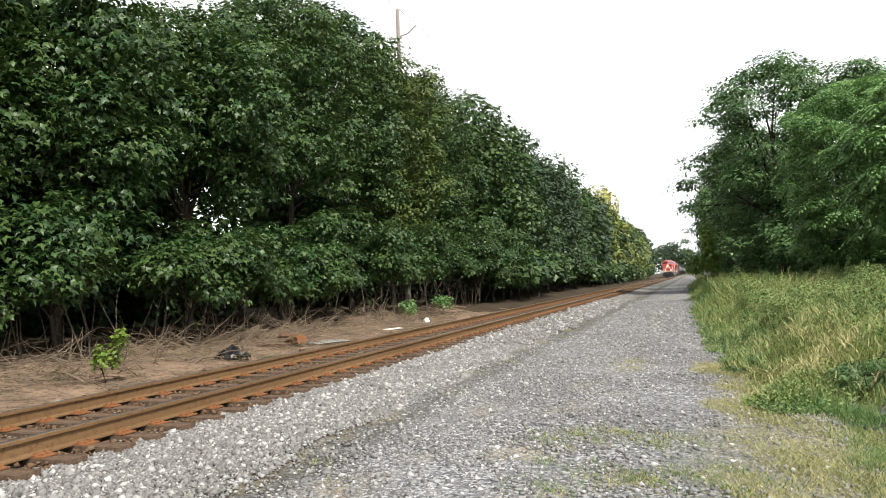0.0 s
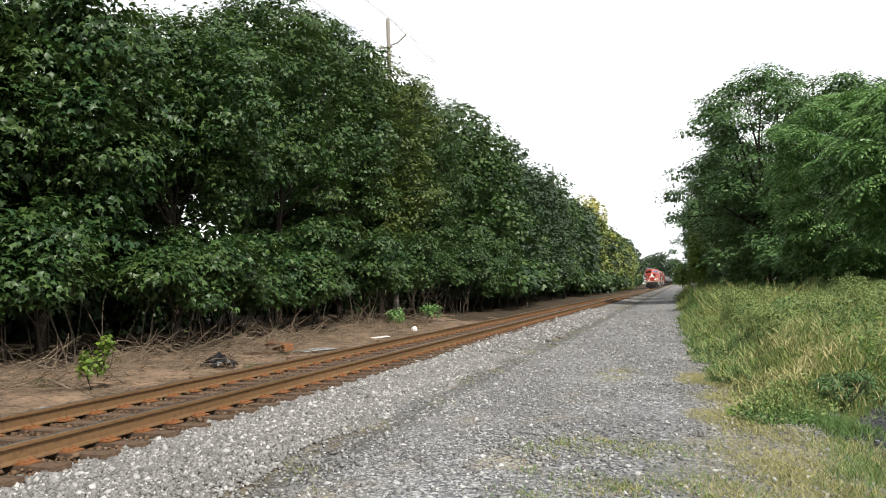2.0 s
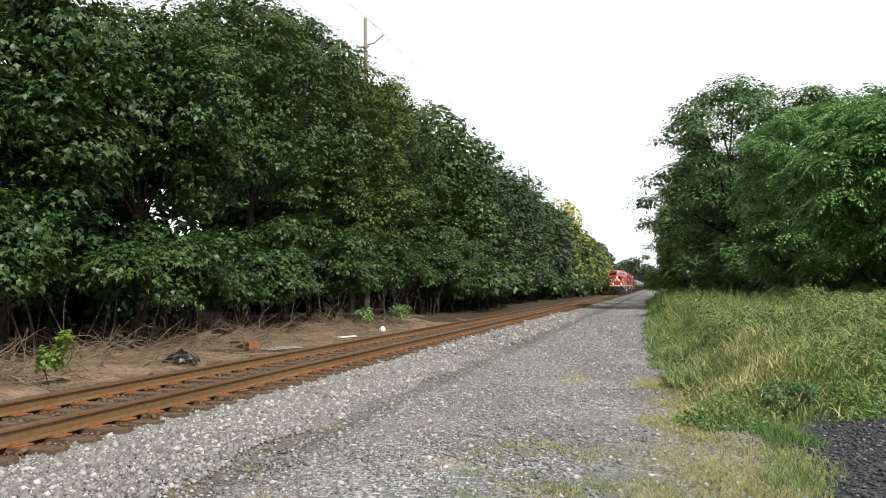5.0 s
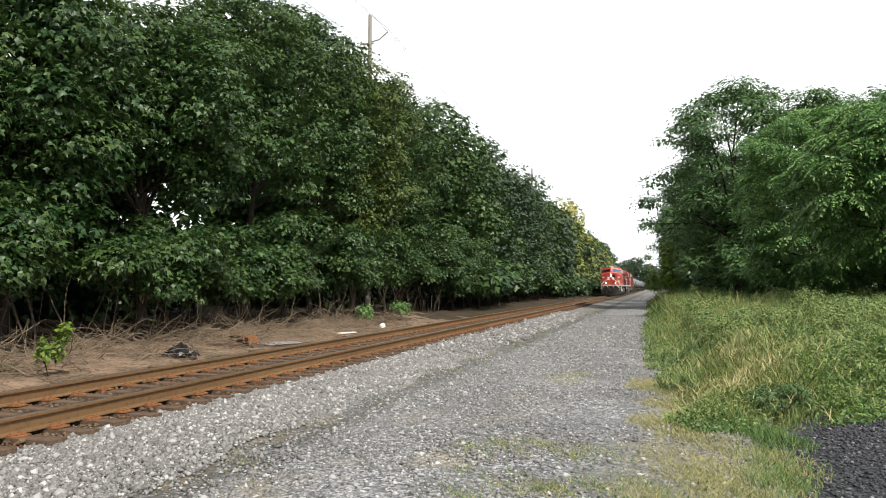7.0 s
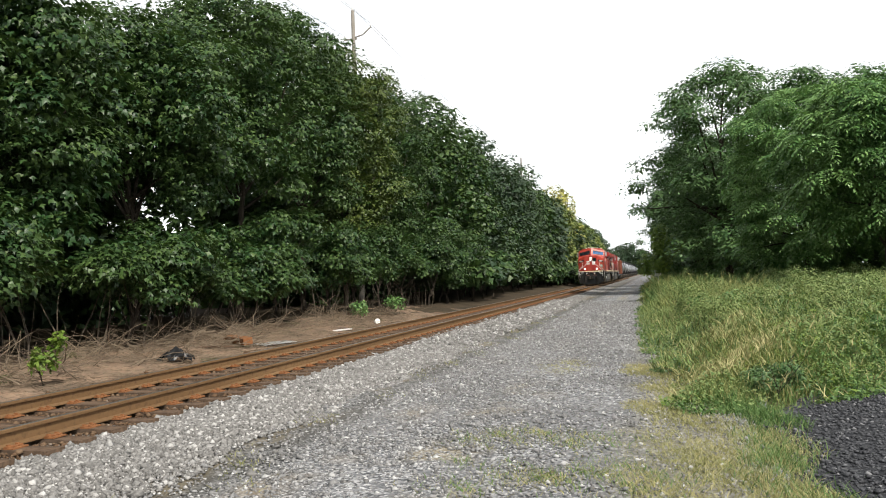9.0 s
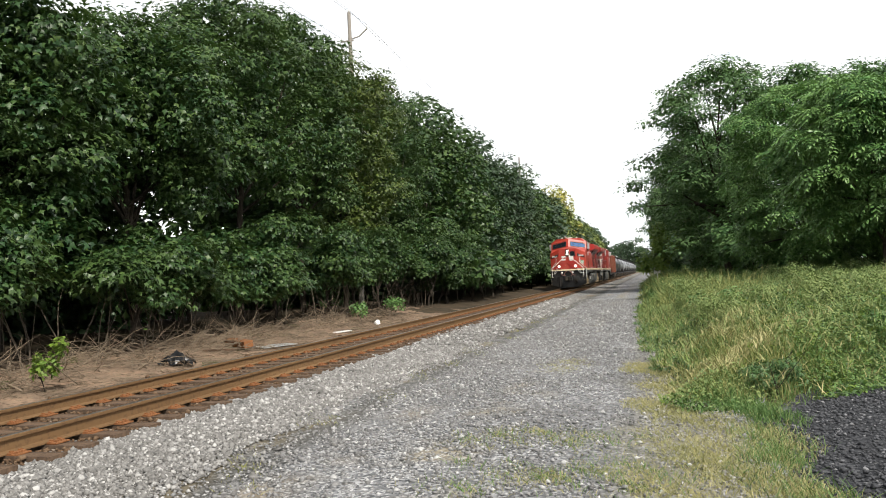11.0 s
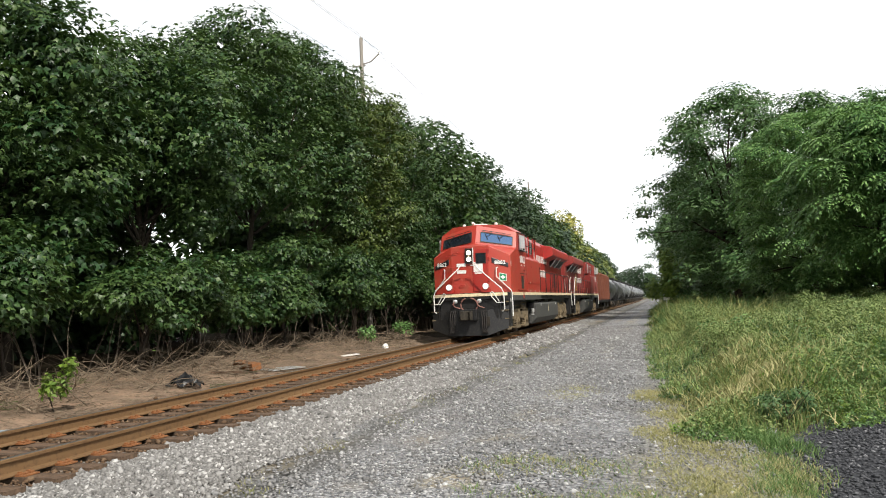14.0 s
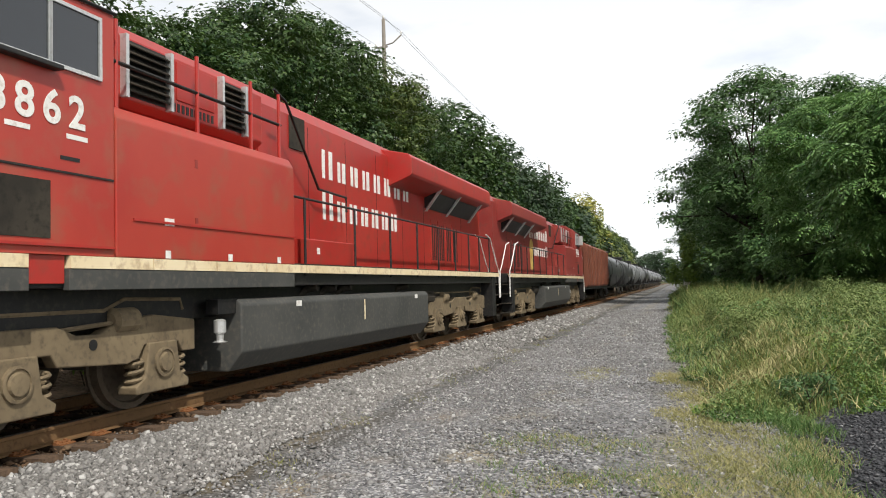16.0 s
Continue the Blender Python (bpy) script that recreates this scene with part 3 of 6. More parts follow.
def frond(pairs=5):
    """A feather-shaped compound leaf that arches over, with narrow drooping leaflets."""
    V, F = [], []
    w = 0.42 / pairs
    for i in range(pairs):
        t = (i + 0.7) / pairs
        y, z = t, 0.10 * t - 0.38 * t * t
        ln = 0.30 * (1 - 0.75 * (t - 0.4) ** 2 * 2)
        for sg in (-1, 1):
            k = len(V)
            V += [(0, y - w, z), (sg * ln * 0.55, y - w * 0.6, z - 0.02), (sg * ln, y + 0.09, z - 0.11), (sg * ln * 0.45, y + w, z - 0.01)]
            F.append((k, k + 1, k + 2, k + 3))
    k = len(V)
    V += [(0, 0.95, -0.25), (0.04, 1.05, -0.31), (0, 1.2, -0.42), (-0.04, 1.05, -0.31)]
    F.append((k, k + 1, k + 2, k + 3))
    return np.array(V), np.array(F)


def place_leaves(template, P, N, size, r, droop=0.0, along=None):
    """Copies of a leaf at points P that face along N, as vertices and faces."""
    V, F = template
    n = len(P)
    N = N / np.linalg.norm(N, axis=1, keepdims=True)
    T = (r.normal(0, 1, (n, 3)) if along is None else along + r.normal(0, 0.85, (n, 3))) - np.array([0, 0, droop])
    T -= (T * N).sum(1, keepdims=True) * N
    T /= np.linalg.norm(T, axis=1, keepdims=True) + 1e-9
    B = np.cross(T, N)
    S = size * r.uniform(0.65, 1.3, n)
    out = P[:, None] + S[:, None, None] * (B[:, None] * V[None, :, :1] + T[:, None] * (V[None, :, 1:2]) + N[:, None] * V[None, :, 2:])
    k = len(V)
    return out.reshape(-1, 3), (F[None] + (np.arange(n) * k)[:, None, None]).reshape(-1, F.shape[1])


def crown_points(clumps, n, r, shell=0.72, up=0.55, spray=0.0, per=15):
    """Points and facings over the shells of clumps (cx, cy, cz, rx, ry, rz), gathered in sprays."""
    C = np.array(clumps)
    w = (C[:, 3] * C[:, 4] + C[:, 3] * C[:, 5] + C[:, 4] * C[:, 5])
    m = max(1, n // per) if spray else n
    k = r.choice(len(C), m, p=w / w.sum())
    D = r.normal(0, 1, (m, 3))
    D /= np.linalg.norm(D, axis=1, keepdims=True)
    rad = r.uniform(shell, 1.0, m) ** 0.7 * (1 + 0.10 * np.sin(D[:, 0] * 7 + k) + 0.10 * np.sin(D[:, 2] * 9 + 2 * k))
    P = C[k, :3] + D * C[k, 3:] * rad[:, None]
    if spray:  # leaves of one twig hang side by side, sloping away from the trunk
        P, D = np.repeat(P, per, 0), np.repeat(D, per, 0)
        o = r.normal(0, spray, P.shape) * np.array([1, 1, 0.42])
        o[:, 2] -= 0.45 * (o[:, 0] * D[:, 0] + o[:, 1] * D[:, 1])
        P = P + o
    N = D + np.array([0, 0, up]) + r.normal(0, 0.45, P.shape)
    return P, N, D


def limbs(bm, base, clumps, r, trunk_r, fork):
    """A tapered trunk from base with a limb towards each clump."""
    b = Vector(base)
    top = Vector((b.x + r.uniform(-0.3, 0.3), b.y + r.uniform(-0.3, 0.3), fork))
    tube(bm, [b, b.lerp(top, 0.5) + Vector((r.uniform(-0.12, 0.12), r.uniform(-0.12, 0.12), 0)), top], [trunk_r, trunk_r * 0.8, trunk_r * 0.65], 8)
    for c in clumps:
        e = Vector(c[:3])
        s = b.lerp(top, r.uniform(0.55, 1.0))
        m = s.lerp(e, 0.5) + Vector((r.uniform(-0.3, 0.3), r.uniform(-0.3, 0.3), r.uniform(-0.1, 0.4)))
        tube(bm, [s, m, e], [trunk_r * 0.42, trunk_r * 0.26, trunk_r * 0.10], 6)


def tree(name, clumps, n, leaf, size, material, label, seed, trunk_r=0.16, fork=3.0, template=MAPLE, at=(0, 0), shell=0.72, up=1.1, group="", category="tree", droop=0.0, spray=0.0):
    """A tree whose base stands at its origin."""
    r = np.random.default_rng(seed)
    thing = empty(name, label, category, group)
    bm = new_bm()
    limbs(bm, (0, 0, -0.3), clumps[::4] if len(clumps) > 24 else clumps[::2], r, trunk_r, fork)
    part("trunk", bm, M["bark"], thing)
    P, N, D = crown_points(clumps, n, r, shell, up, spray)
    V, F = place_leaves(template, P, N, size, r, droop, D if len(template[0]) > 8 or spray else None)
    c = new("crown", array_mesh("crown", V, F, M[material]))
    c.parent = thing
    thing.matrix_basis = pose(at[0], at[1], float(ground_z(at[0], at[1])))
    return thing


def blob_clumps(r, count, rx, ry, z0, z1, size, taper=0.5):
    """Clumps filling an upright egg of half-widths rx, ry between z0 and z1."""
    out = []
    for i in range(count):
        t = (i + r.random()) / count
        z = z0 + (z1 - z0) * t
        w = math.sqrt(max(0.05, 1 - (2 * t - 1) ** 2 * (1 - taper * (1 - t))))
        a = i * 2.399 + r.uniform(-0.4, 0.4)
        d = r.uniform(0.55, 0.95)
        s = size * r.uniform(0.75, 1.25)
        out.append((math.cos(a) * rx * w * d, math.sin(a) * ry * w * d, z, s, s, s * r.uniform(0.65, 0.85)))
    return out


rg = random.Random(11)
# the hedge of maples along the far side of the track
near_specs = [(3.0, 8.6, 2.2, 2.4, "maple"), (8.0, 8.9, 2.3, 2.5, "maple"), (12.6, 8.4, 3.0, 2.6, "maple"), (17.2, 8.7, 4.1, 2.8, "maple"), (22.4, 11.5, 4.6, 3.2, "maple"), (27.4, 12.2, 4.7, 2.8, "maple"), (32.2, 12.0, 3.3, 2.6, "maple_y"), (37.6, 12.1, 2.7, 2.8, "maple")]
for i, (y, h, z0, half, mt) in enumerate(near_specs):
    cl = blob_clumps(rg, 34, 2.5, half, z0, h - 0.7, 1.02, 0.5) + [(-0.4, rg.uniform(-0.4, 0.4), z0 + (h - z0) * t, 1.7, 2.0, 1.0) for t in (0.2, 0.4, 0.6, 0.78)]
    tree("maple_tree", cl, 31000, LOBED, 0.152, mt, "tall dark green maple with dense overlapping foliage" if mt == "maple" else "maple with yellowing green foliage in the hedge row", 100 + i, 0.13, max(3.4, z0 + 0.6), LOBED, shell=0.55, up=1.05, at=(-6.5 + rg.uniform(-0.25, 0.25), y), group="trees of the hedge row", droop=0.7, spray=0.17)
far_kinds, coarse_kinds = [], []
for i, mt in enumerate(("maple", "far_sunlit", "blue_g")):
    cl = blob_clumps(rg, 20, 2.9, 3.1, 1.9, 11.3, 1.6, 0.5)
    coarse_kinds.append(tree("hedge_tree", cl, 3600, MAPLE, 0.50, mt, "dense leafy tree in the hedge row", 150 + i, 0.14, 2.8, at=(-12.0, -8 - i * 6), group="trees of the hedge row"))
    far_kinds.append(tree("hedge_tree", cl, 9000, MAPLE, 0.27, mt, ("dense dark green tree in the hedge row", "yellow-green tree in the hedge row, sunlight put into its leaf colour", "grey-green tree in the hedge row")[i], 140 + i, 0.14, 2.8, at=((-6.3, 44), (-6.9, 113), (-6.3, 55))[i], group="trees of the hedge row"))
for i in range(3, 27):
    y = 44 + i * 5.4
    k = (0, 2, 2, 0, 2, 2, 0, 2)[i % 8] if y < 98 else (1, 2, 1)[i % 3]
    copy_thing((far_kinds if y < 85 else coarse_kinds)[k], pose((-6.6 if y < 108 else -6.0) + rg.uniform(-0.5, 0.5), y, -0.2 + rg.uniform(-0.9, 0.5) - (0.8 if y > 108 else 0), 0, 0, rg.uniform(0, 360)))
copy_thing(far_kinds[0], pose(-6.4, 49.5, 0, 0, 0, 130))
# a second row behind, with gaps to the sky
for i in range(22):
    y = -2 + i * 5.6
    if i in (5,):
        continue
    copy_thing(coarse_kinds[(0, 2)[i % 2]], pose(-12.0 + rg.uniform(-0.6, 0.6), y, rg.uniform(-1.6, -0.9) - (2.6 if y < 30 else 0), 0, 0, rg.uniform(0, 360)))
# lowered tree copies added to block sky light in the hollow under the crowns
for i, y in enumerate((2, 7, 12, 19.2, 32.4, 36, 40)):
    copy_thing(far_kinds[0], pose(-10.6 + rg.uniform(-0.3, 0.3), y, -5.6, 0, 0, rg.uniform(0, 360)))
# shrubs hanging below the crowns
for i in range(15):
    y = 5.5 + i * 2.85 + rg.uniform(-0.6, 0.6)
    q = (1.0, 0.72, 1.25, 0.85, 1.1, 0.65, 1.3)[i % 7]
    cl = [(rg.uniform(-0.7, 0.9), rg.uniform(-1.4, 1.4), 0.75 + q * rg.uniform(0.15, 1.0 + 0.03 * y) + 0.02 * y, rg.uniform(0.4, 0.75), rg.uniform(0.5, 0.85), rg.uniform(0.28, 0.45)) for _ in range(13)]
    tree("shrub", cl, 6400, LOBED, 0.14, "maple", "leafy green shrub under the hedge trees", 180 + i, 0.05, 1.0, LOBED, shell=0.5, up=1.0, droop=0.6, spray=0.16, at=(-4.8 + 0.10 * max(0, i - 6) + rg.uniform(-0.45, 0.4), y), group="shrubs under the hedge", category="shrub")
shrub_far = None
for i in range(3):
    cl = [(rg.uniform(-0.8, 0.8), rg.uniform(-2.0, 2.0), rg.uniform(1.2, 2.6), 0.9, 1.1, 0.6) for _ in range(9)]
    shrub_far = tree("shrub", cl, 1100, MAPLE, 0.44, ("maple", "blue_g", "maple")[i], "leafy green shrub under the hedge trees", 220 + i, 0.06, 0.8, at=(-3.6, 44 + i * 3.4), group="shrubs under the hedge", category="shrub")
cl = [(rg.uniform(-0.8, 0.8), rg.uniform(-2.0, 2.0), rg.uniform(1.2, 2.7), 0.9, 1.1, 0.6) for _ in range(10)]
shrub_mid = tree("shrub", cl, 3600, MAPLE, 0.21, "maple", "leafy green shrub under the hedge trees", 230, 0.06, 0.8, at=(-3.9, 40), group="shrubs under the hedge", category="shrub")
for i in range(36):
    copy_thing(shrub_mid if i < 9 else shrub_far, pose(-4.3 + rg.uniform(-0.4, 0.4), 40 + i * 4.4, rg.uniform(-0.2, 0.2), 0, 0, rg.choice((0, 180)) + rg.uniform(-15, 15)))
# low dark thicket behind the shrubs
for i in range(26):
    copy_thing(shrub_mid, pose((-8.3, -9.9)[i % 2] + rg.uniform(-0.3, 0.3), -3 + i * 1.75, rg.uniform(-0.5, 0.2), 0, 0, rg.choice((0, 180)) + rg.uniform(-20, 20)))
# the golden tree and the far end of the line
cl = blob_clumps(rg, 20, 3.2, 3.2, 3.0, 13.4, 1.7, 0.5)
tree("golden_tree", cl, 5000, MAPLE, 0.42, "gold", "tree with yellow-gold foliage above the hedge", 251, 0.18, 4, at=(-6.8, 118))
cl = blob_clumps(rg, 22, 7, 7, 3.0, 19, 3.6, 0.5)
far_tree = tree("far_tree", cl, 2600, MAPLE, 1.2, "blue_g", "distant grey-green tree at the end of the line", 260, 0.3, 5, at=(-6, 520), group="distant trees")
for i, (x, y, s) in enumerate(((-22, 480, 0), (16, 430, 1), (28, 380, 0), (2, 640, 2), (-40, 470, 1), (40, 450, 2), (-14, 560, 0))):
    copy_thing(far_tree, pose(x, y, -1.0 * s, 0, 0, 70 * i))

# ---- trees on the lane's other side ----
FROND = frond(4)


def sumac(at, h, w, n, seed, label, size=0.50, low=1.5):
    r = random.Random(seed)
    cl = [(a, b, c, d * 1.15, e * 1.15, f * 0.42) for a, b, c, d, e, f in blob_clumps(r, 62, w, w, low, h - 0.5, 0.74, 0.3)]
    return tree("sumac_tree", cl, n, FROND, size, "sumac", label, seed, 0.12, h * 0.4, FROND, at, 0.5, 1.5, "trees beside the lane", droop=0.15)


SUM = "broad green tree with long feather-shaped drooping leaves"
sumac((14.8, 29), 8.0, 3.5, 9500, 301, SUM, low=2.5)
sumac((19.5, 24), 6.3, 3.6, 8000, 302, SUM, low=2.5)
sumac((13.8, 38), 10.0, 3.6, 7000, 303, SUM)
sumac((18.8, 36), 9.6, 3.9, 6000, 304, SUM)
rt = random.Random(5)
cl = [(a, b, c, d * 1.15, e * 1.15, f * 0.55) for a, b, c, d, e, f in blob_clumps(rt, 46, 4.3, 4.6, 5.5, 15.0, 1.2, 0.4)] + blob_clumps(rt, 16, 4.6, 4.6, 1.6, 6.0, 1.4, 0.2) + [(-6.0, -1.0, 7.2, 0.9, 0.9, 0.4), (-5.2, 0.5, 8.8, 1.0, 1.0, 0.45), (-5.6, -0.5, 5.6, 0.8, 0.8, 0.4), (-4.2, -1.5, 11.4, 1.1, 1.1, 0.45)]
big = tree("shade_tree", cl, 36000, OVAL, 0.28, "shade", "tall spreading shade tree with an open airy crown", 310, 0.3, 6, OVAL, (12.0, 55), 0.45, 1.5, "trees beside the lane", droop=0.3, spray=0.30)
for i, (x, y, z) in enumerate(((12.0, 70, -2), (17.6, 57, -0.4), (11.0, 86, -1), (11.5, 105, -2), (11.0, 128, -1), (12, 155, -1), (20.5, 52, -1.9), (24, 62, 0), (14, 190, 0))):
    copy_thing(big, pose(x, y, z, 0, 0, 50 + 80 * i))

# dark low growth under these trees
cl = [(rt.uniform(-1.0, 1.0), rt.uniform(-2.4, 2.4), rt.uniform(0.5, 2.6), 1.0, 1.2, 0.65) for _ in range(14)]
thicket = tree("shrub", cl, 3400, MAPLE, 0.26, "shade", "dark leafy shrub under the trees beside the lane", 330, 0.06, 0.8, at=(13.2, 43), group="shrubs beside the lane", category="shrub")
for i, (x, y) in enumerate(((16.6, 41), (20, 40), (23.5, 38), (27, 35), (31, 33), (18, 46), (22, 45), (26, 42), (12.6, 49))):
    copy_thing(thicket, pose(x, y, 0.1, 0, 0, 90 + 35 * i))


# ---- poles and wires ----
def utility_pole(y):
    thing = empty("utility_pole", "weathered wooden utility pole with a side bracket", "pole", "poles along the line")
    part("post", tube(new_bm(), [(0, 0, -0.3), (0, 0, 14.9)], [0.15, 0.09], 10), M["wood"], thing)
    part("bracket", tube(new_bm(), [(0, 0, 13.5), (0.5, 0, 13.6), (0.95, 0, 13.95)], 0.035, 6), M["wood"], thing)
    part("crossarm", box(new_bm(), -0.5, 0.2, -0.04, 0.04, 13.4, 13.47), M["wood"], thing)
    for x, z in ((0.95, 13.98), (-0.45, 13.47), (0, 14.9)):
        part("insulator", lathe(new_bm(), (x, 0, z), "z", [(0, 0.03), (0.05, 0.05), (0.12, 0.05), (0.16, 0.02)], 10), M["white"], thing)
    thing.matrix_basis = pose(-7.2, y, 0.2)
    return thing


POLES = (-17.5, 35.6, 88.0, 140.0)
for y in POLES:
    utility_pole(y)
for k, (x, z) in enumerate(((0.95, 14.14), (-0.45, 13.6), (0, 15.05))):
    bm = new_bm()
    for a, b in zip(POLES, POLES[1:]):
        pts = [(-7.2 + x, a + (b - a) * t / 12, z + 0.2 - 3.2 * (t / 12) * (1 - t / 12)) for t in range(13)]
        tube(bm, pts, 0.008, 5)
    tagged(part("overhead_wire", bm, M["wire"], None), "thin grey overhead wire sagging between poles", "wire", "overhead wires")


# ---- grass and weeds ----
def blades(name, X, Y, height, width, material, label, lean=0.35, seed=3, base=None, category="grass"):
    """Bent grass blades of two quads each, joined."""
    r = np.random.default_rng(seed)
    n = len(X)
    h = height * r.uniform(0.55, 1.25, n)
    a = r.uniform(0, 6.283, n)
    l = lean * h * r.uniform(0.3, 1.6, n)
    dx, dy = np.cos(a) * l, np.sin(a) * l
    b = r.uniform(0, 6.283, n)
    wx, wy = np.cos(b) * width * 0.5, np.sin(b) * width * 0.5
    Z = ground_z(X, Y) - 0.02 if base is None else base
    lv = ((0.0, 0.0, 1.0), (0.55, 0.35, 0.85), (0.92, 1.0, 0.12))
    V = np.zeros((n, 6, 3))
    for k, (t, s, w) in enumerate(lv):
        for j, sg in enumerate((-1, 1)):
            V[:, 2 * k + j, 0] = X + dx * s + sg * wx * w
            V[:, 2 * k + j, 1] = Y + dy * s + sg * wy * w
            V[:, 2 * k + j, 2] = Z + h * t
    F = (np.array([(0, 1, 3, 2), (2, 3, 5, 4)])[None] + (np.arange(n) * 6)[:, None, None]).reshape(-1, 4)
    return tagged(new(name, array_mesh(name, V.reshape(-1, 3), F, material)), label, category, kind="stuff")


def lane_edge(Y):
    """Where the weeds begin beside the lane."""
    return np.interp(Y, [0, 6, 9, 11.5, 16, 30, 45, 85, 200], [7.0, 6.95, 6.95, 6.8, 6.5, 6.15, 6.0, 5.55, 5.2]) + 0.12 * np.sin(Y * 1.9) + 0.08 * np.sin(Y * 4.1)


def lot_edge(X):
    """Near end of the weeds, where the shade-coloured gravel clearing begins."""
    return np.interp(X, [6.5, 7.4, 8.2, 9.6, 12, 18], [8.1, 8.2, 8.6, 9.9, 11.6, 12.5])


def strew(n, x0, x1, y0, y1, seed, keep, power=1.0):
    r = np.random.default_rng(seed)
    X = r.uniform(x0, x1, n)
    Y = y0 + (y1 - y0) * r.random(n) ** power
    k = r.random(n) < keep(X, Y)
    return X[k], Y[k]


def weeds(X, Y):
    return ((X > lane_edge(Y) + 0.12) & (Y > lot_edge(X))) * 1.0


def patchy(X, Y, f, seed):
    return 0.5 + 0.5 * np.sin(X * f + seed) * np.sin(Y * f * 0.7 + 2 * seed) + 0.35 * np.sin(X * f * 2.3 + Y * f * 1.7 + seed)


def edge_height(X, Y, h):
    d = np.clip(np.minimum(X - lane_edge(Y), (Y - lot_edge(X))) / 1.6, 0.12, 1)
    g = 0.80 + 0.24 * np.sin(X * 1.1 + 0.6 * Y) + 0.22 * np.sin(Y * 0.55 + 1.3 * X + 2) + 0.2 * np.sin(X * 2.9 - Y * 2.2) + 0.12 * np.sin(X * 5.3 + Y * 4.1)
    return h * d * np.clip(g, 0.3, 1.5)


def seeding(X, Y):
    """The stretch where pale seeding grass stands thickest."""
    return np.exp(-((X - 7.95 - 0.03 * (Y - 12)) / 0.75) ** 2 - ((Y - 12.5) / 4.5) ** 2)


def leafy_end(X, Y):
    """The darker broad-leaved end of the weeds beside the clearing."""
    return np.clip((X - 8.3) * 0.9, 0, 1) * np.clip((17 - Y) / 4, 0, 1)


X, Y = strew(70000, 5.8, 15, 8.0, 34, 21, lambda X, Y: weeds(X, Y) * np.clip(patchy(X, Y, 0.8, 1.0), 0.25, 1) * (1 - 0.55 * seeding(X, Y)) * (1 - 0.6 * leafy_end(X, Y)), 1.35)
blades("tall_grass", X, Y, edge_height(X, Y, 0.80), 0.0085, M["grass"], "tall green weedy grass beside the lane", 0.55, 31)
X, Y = strew(26000, 5.2, 17, 30, 95, 22, lambda X, Y: weeds(X, Y), 1.4)
blades("far_tall_grass", X, Y, edge_height(X, Y, 1.0), 0.04, M["grass"], "tall weedy grass along the lane", 0.5, 32)
X, Y = strew(14000, 5.2, 10, 24, 80, 62, lambda X, Y: weeds(X, Y) * np.clip(patchy(X, Y, 0.4, 2.0), 0, 1), 1.3)
blades("far_straw_grass", X, Y, edge_height(X, Y, 1.1), 0.03, M["straw"], "pale dry stalks standing along the far lane", 0.6, 63)
X, Y = strew(36000, 6.2, 13, 8.6, 24, 23, lambda X, Y: weeds(X, Y) * np.clip(0.10 * patchy(X, Y, 0.9, 2.6) + 0.9 * seeding(X, Y), 0, 1))
blades("straw_grass", X, Y, edge_height(X, Y, 0.86), 0.007, M["straw"], "pale yellow seeding grass stalks among the weeds", 0.55, 33)
# seed heads that nod over
X, Y = strew(44000, 6.4, 13, 9.0, 24, 24, lambda X, Y: weeds(X, Y) * np.clip(0.06 + 0.9 * seeding(X, Y) * patchy(X, Y, 1.3, 0.4), 0, 1))
blades("seed_heads", X, Y, 0.13, 0.013, M["drystraw"], "nodding pale seed heads of foxtail grass", 1.0, 34, ground_z(X, Y) + edge_height(X, Y, 0.78))
X, Y = strew(17000, 6.4, 16, 10, 32, 44, lambda X, Y: weeds(X, Y) * np.clip(patchy(X, Y, 0.7, 1.9) * 1.3 - 0.25, 0.05, 1) * np.clip(1.9 - (X - 7.5) / 3.2, 0.25, 1))
blades("plume_grass", X, Y, edge_height(X, Y, 1.08), 0.007, M["straw"], "fine pale plumes of seeding grass over the weeds", 0.6, 45)
_r = np.random.default_rng(48)
for nm, mt, n, sd, q, lf, lb in (("leafy_weeds", "weed", 130000, 51, 0.4, 0.045, "pale fine-leaved weeds crowding the grass"), ("green_weeds", "grass", 130000, 52, 2.4, 0.048, "fresh green fine-leaved weeds along the lane"), ("dark_weeds", "shade", 130000, 53, 4.4, 0.055, "darker green weeds in the grass")):
    X, Y = strew(n, 6.0, 14, 8.2, 32, sd, lambda X, Y: weeds(X, Y) * np.clip(patchy(X, Y, 0.8, q) * 1.8 - 0.6 + (1.0 * leafy_end(X, Y) if nm != "leafy_weeds" else 0), 0.03, 1) * (1 - 0.8 * seeding(X, Y)), 1.3)
    P = np.stack([X, Y, ground_z(X, Y) + edge_height(X, Y, 0.85) * _r.uniform(0.35, 1.05, len(X))], -1)
    V, F = place_leaves(OVAL, P, np.array([0, 0, 1.0]) + _r.normal(0, 0.6, P.shape), lf, _r, 0.3)
    tagged(new(nm, array_mesh(nm, V, F, M[mt])), lb, "weeds", kind="stuff")
X, Y = strew(34000, 6.4, 16, 11, 34, 46, lambda X, Y: weeds(X, Y) * np.clip(patchy(X, Y, 0.6, 0.2) * 1.3 - 0.15, 0.08, 1))
blades("fluffy_weeds", X, Y, 0.20, 0.014, M["weed"], "fluffy pale green flowering tops of the weeds", 0.9, 47, ground_z(X, Y) + edge_height(X, Y, 0.74))
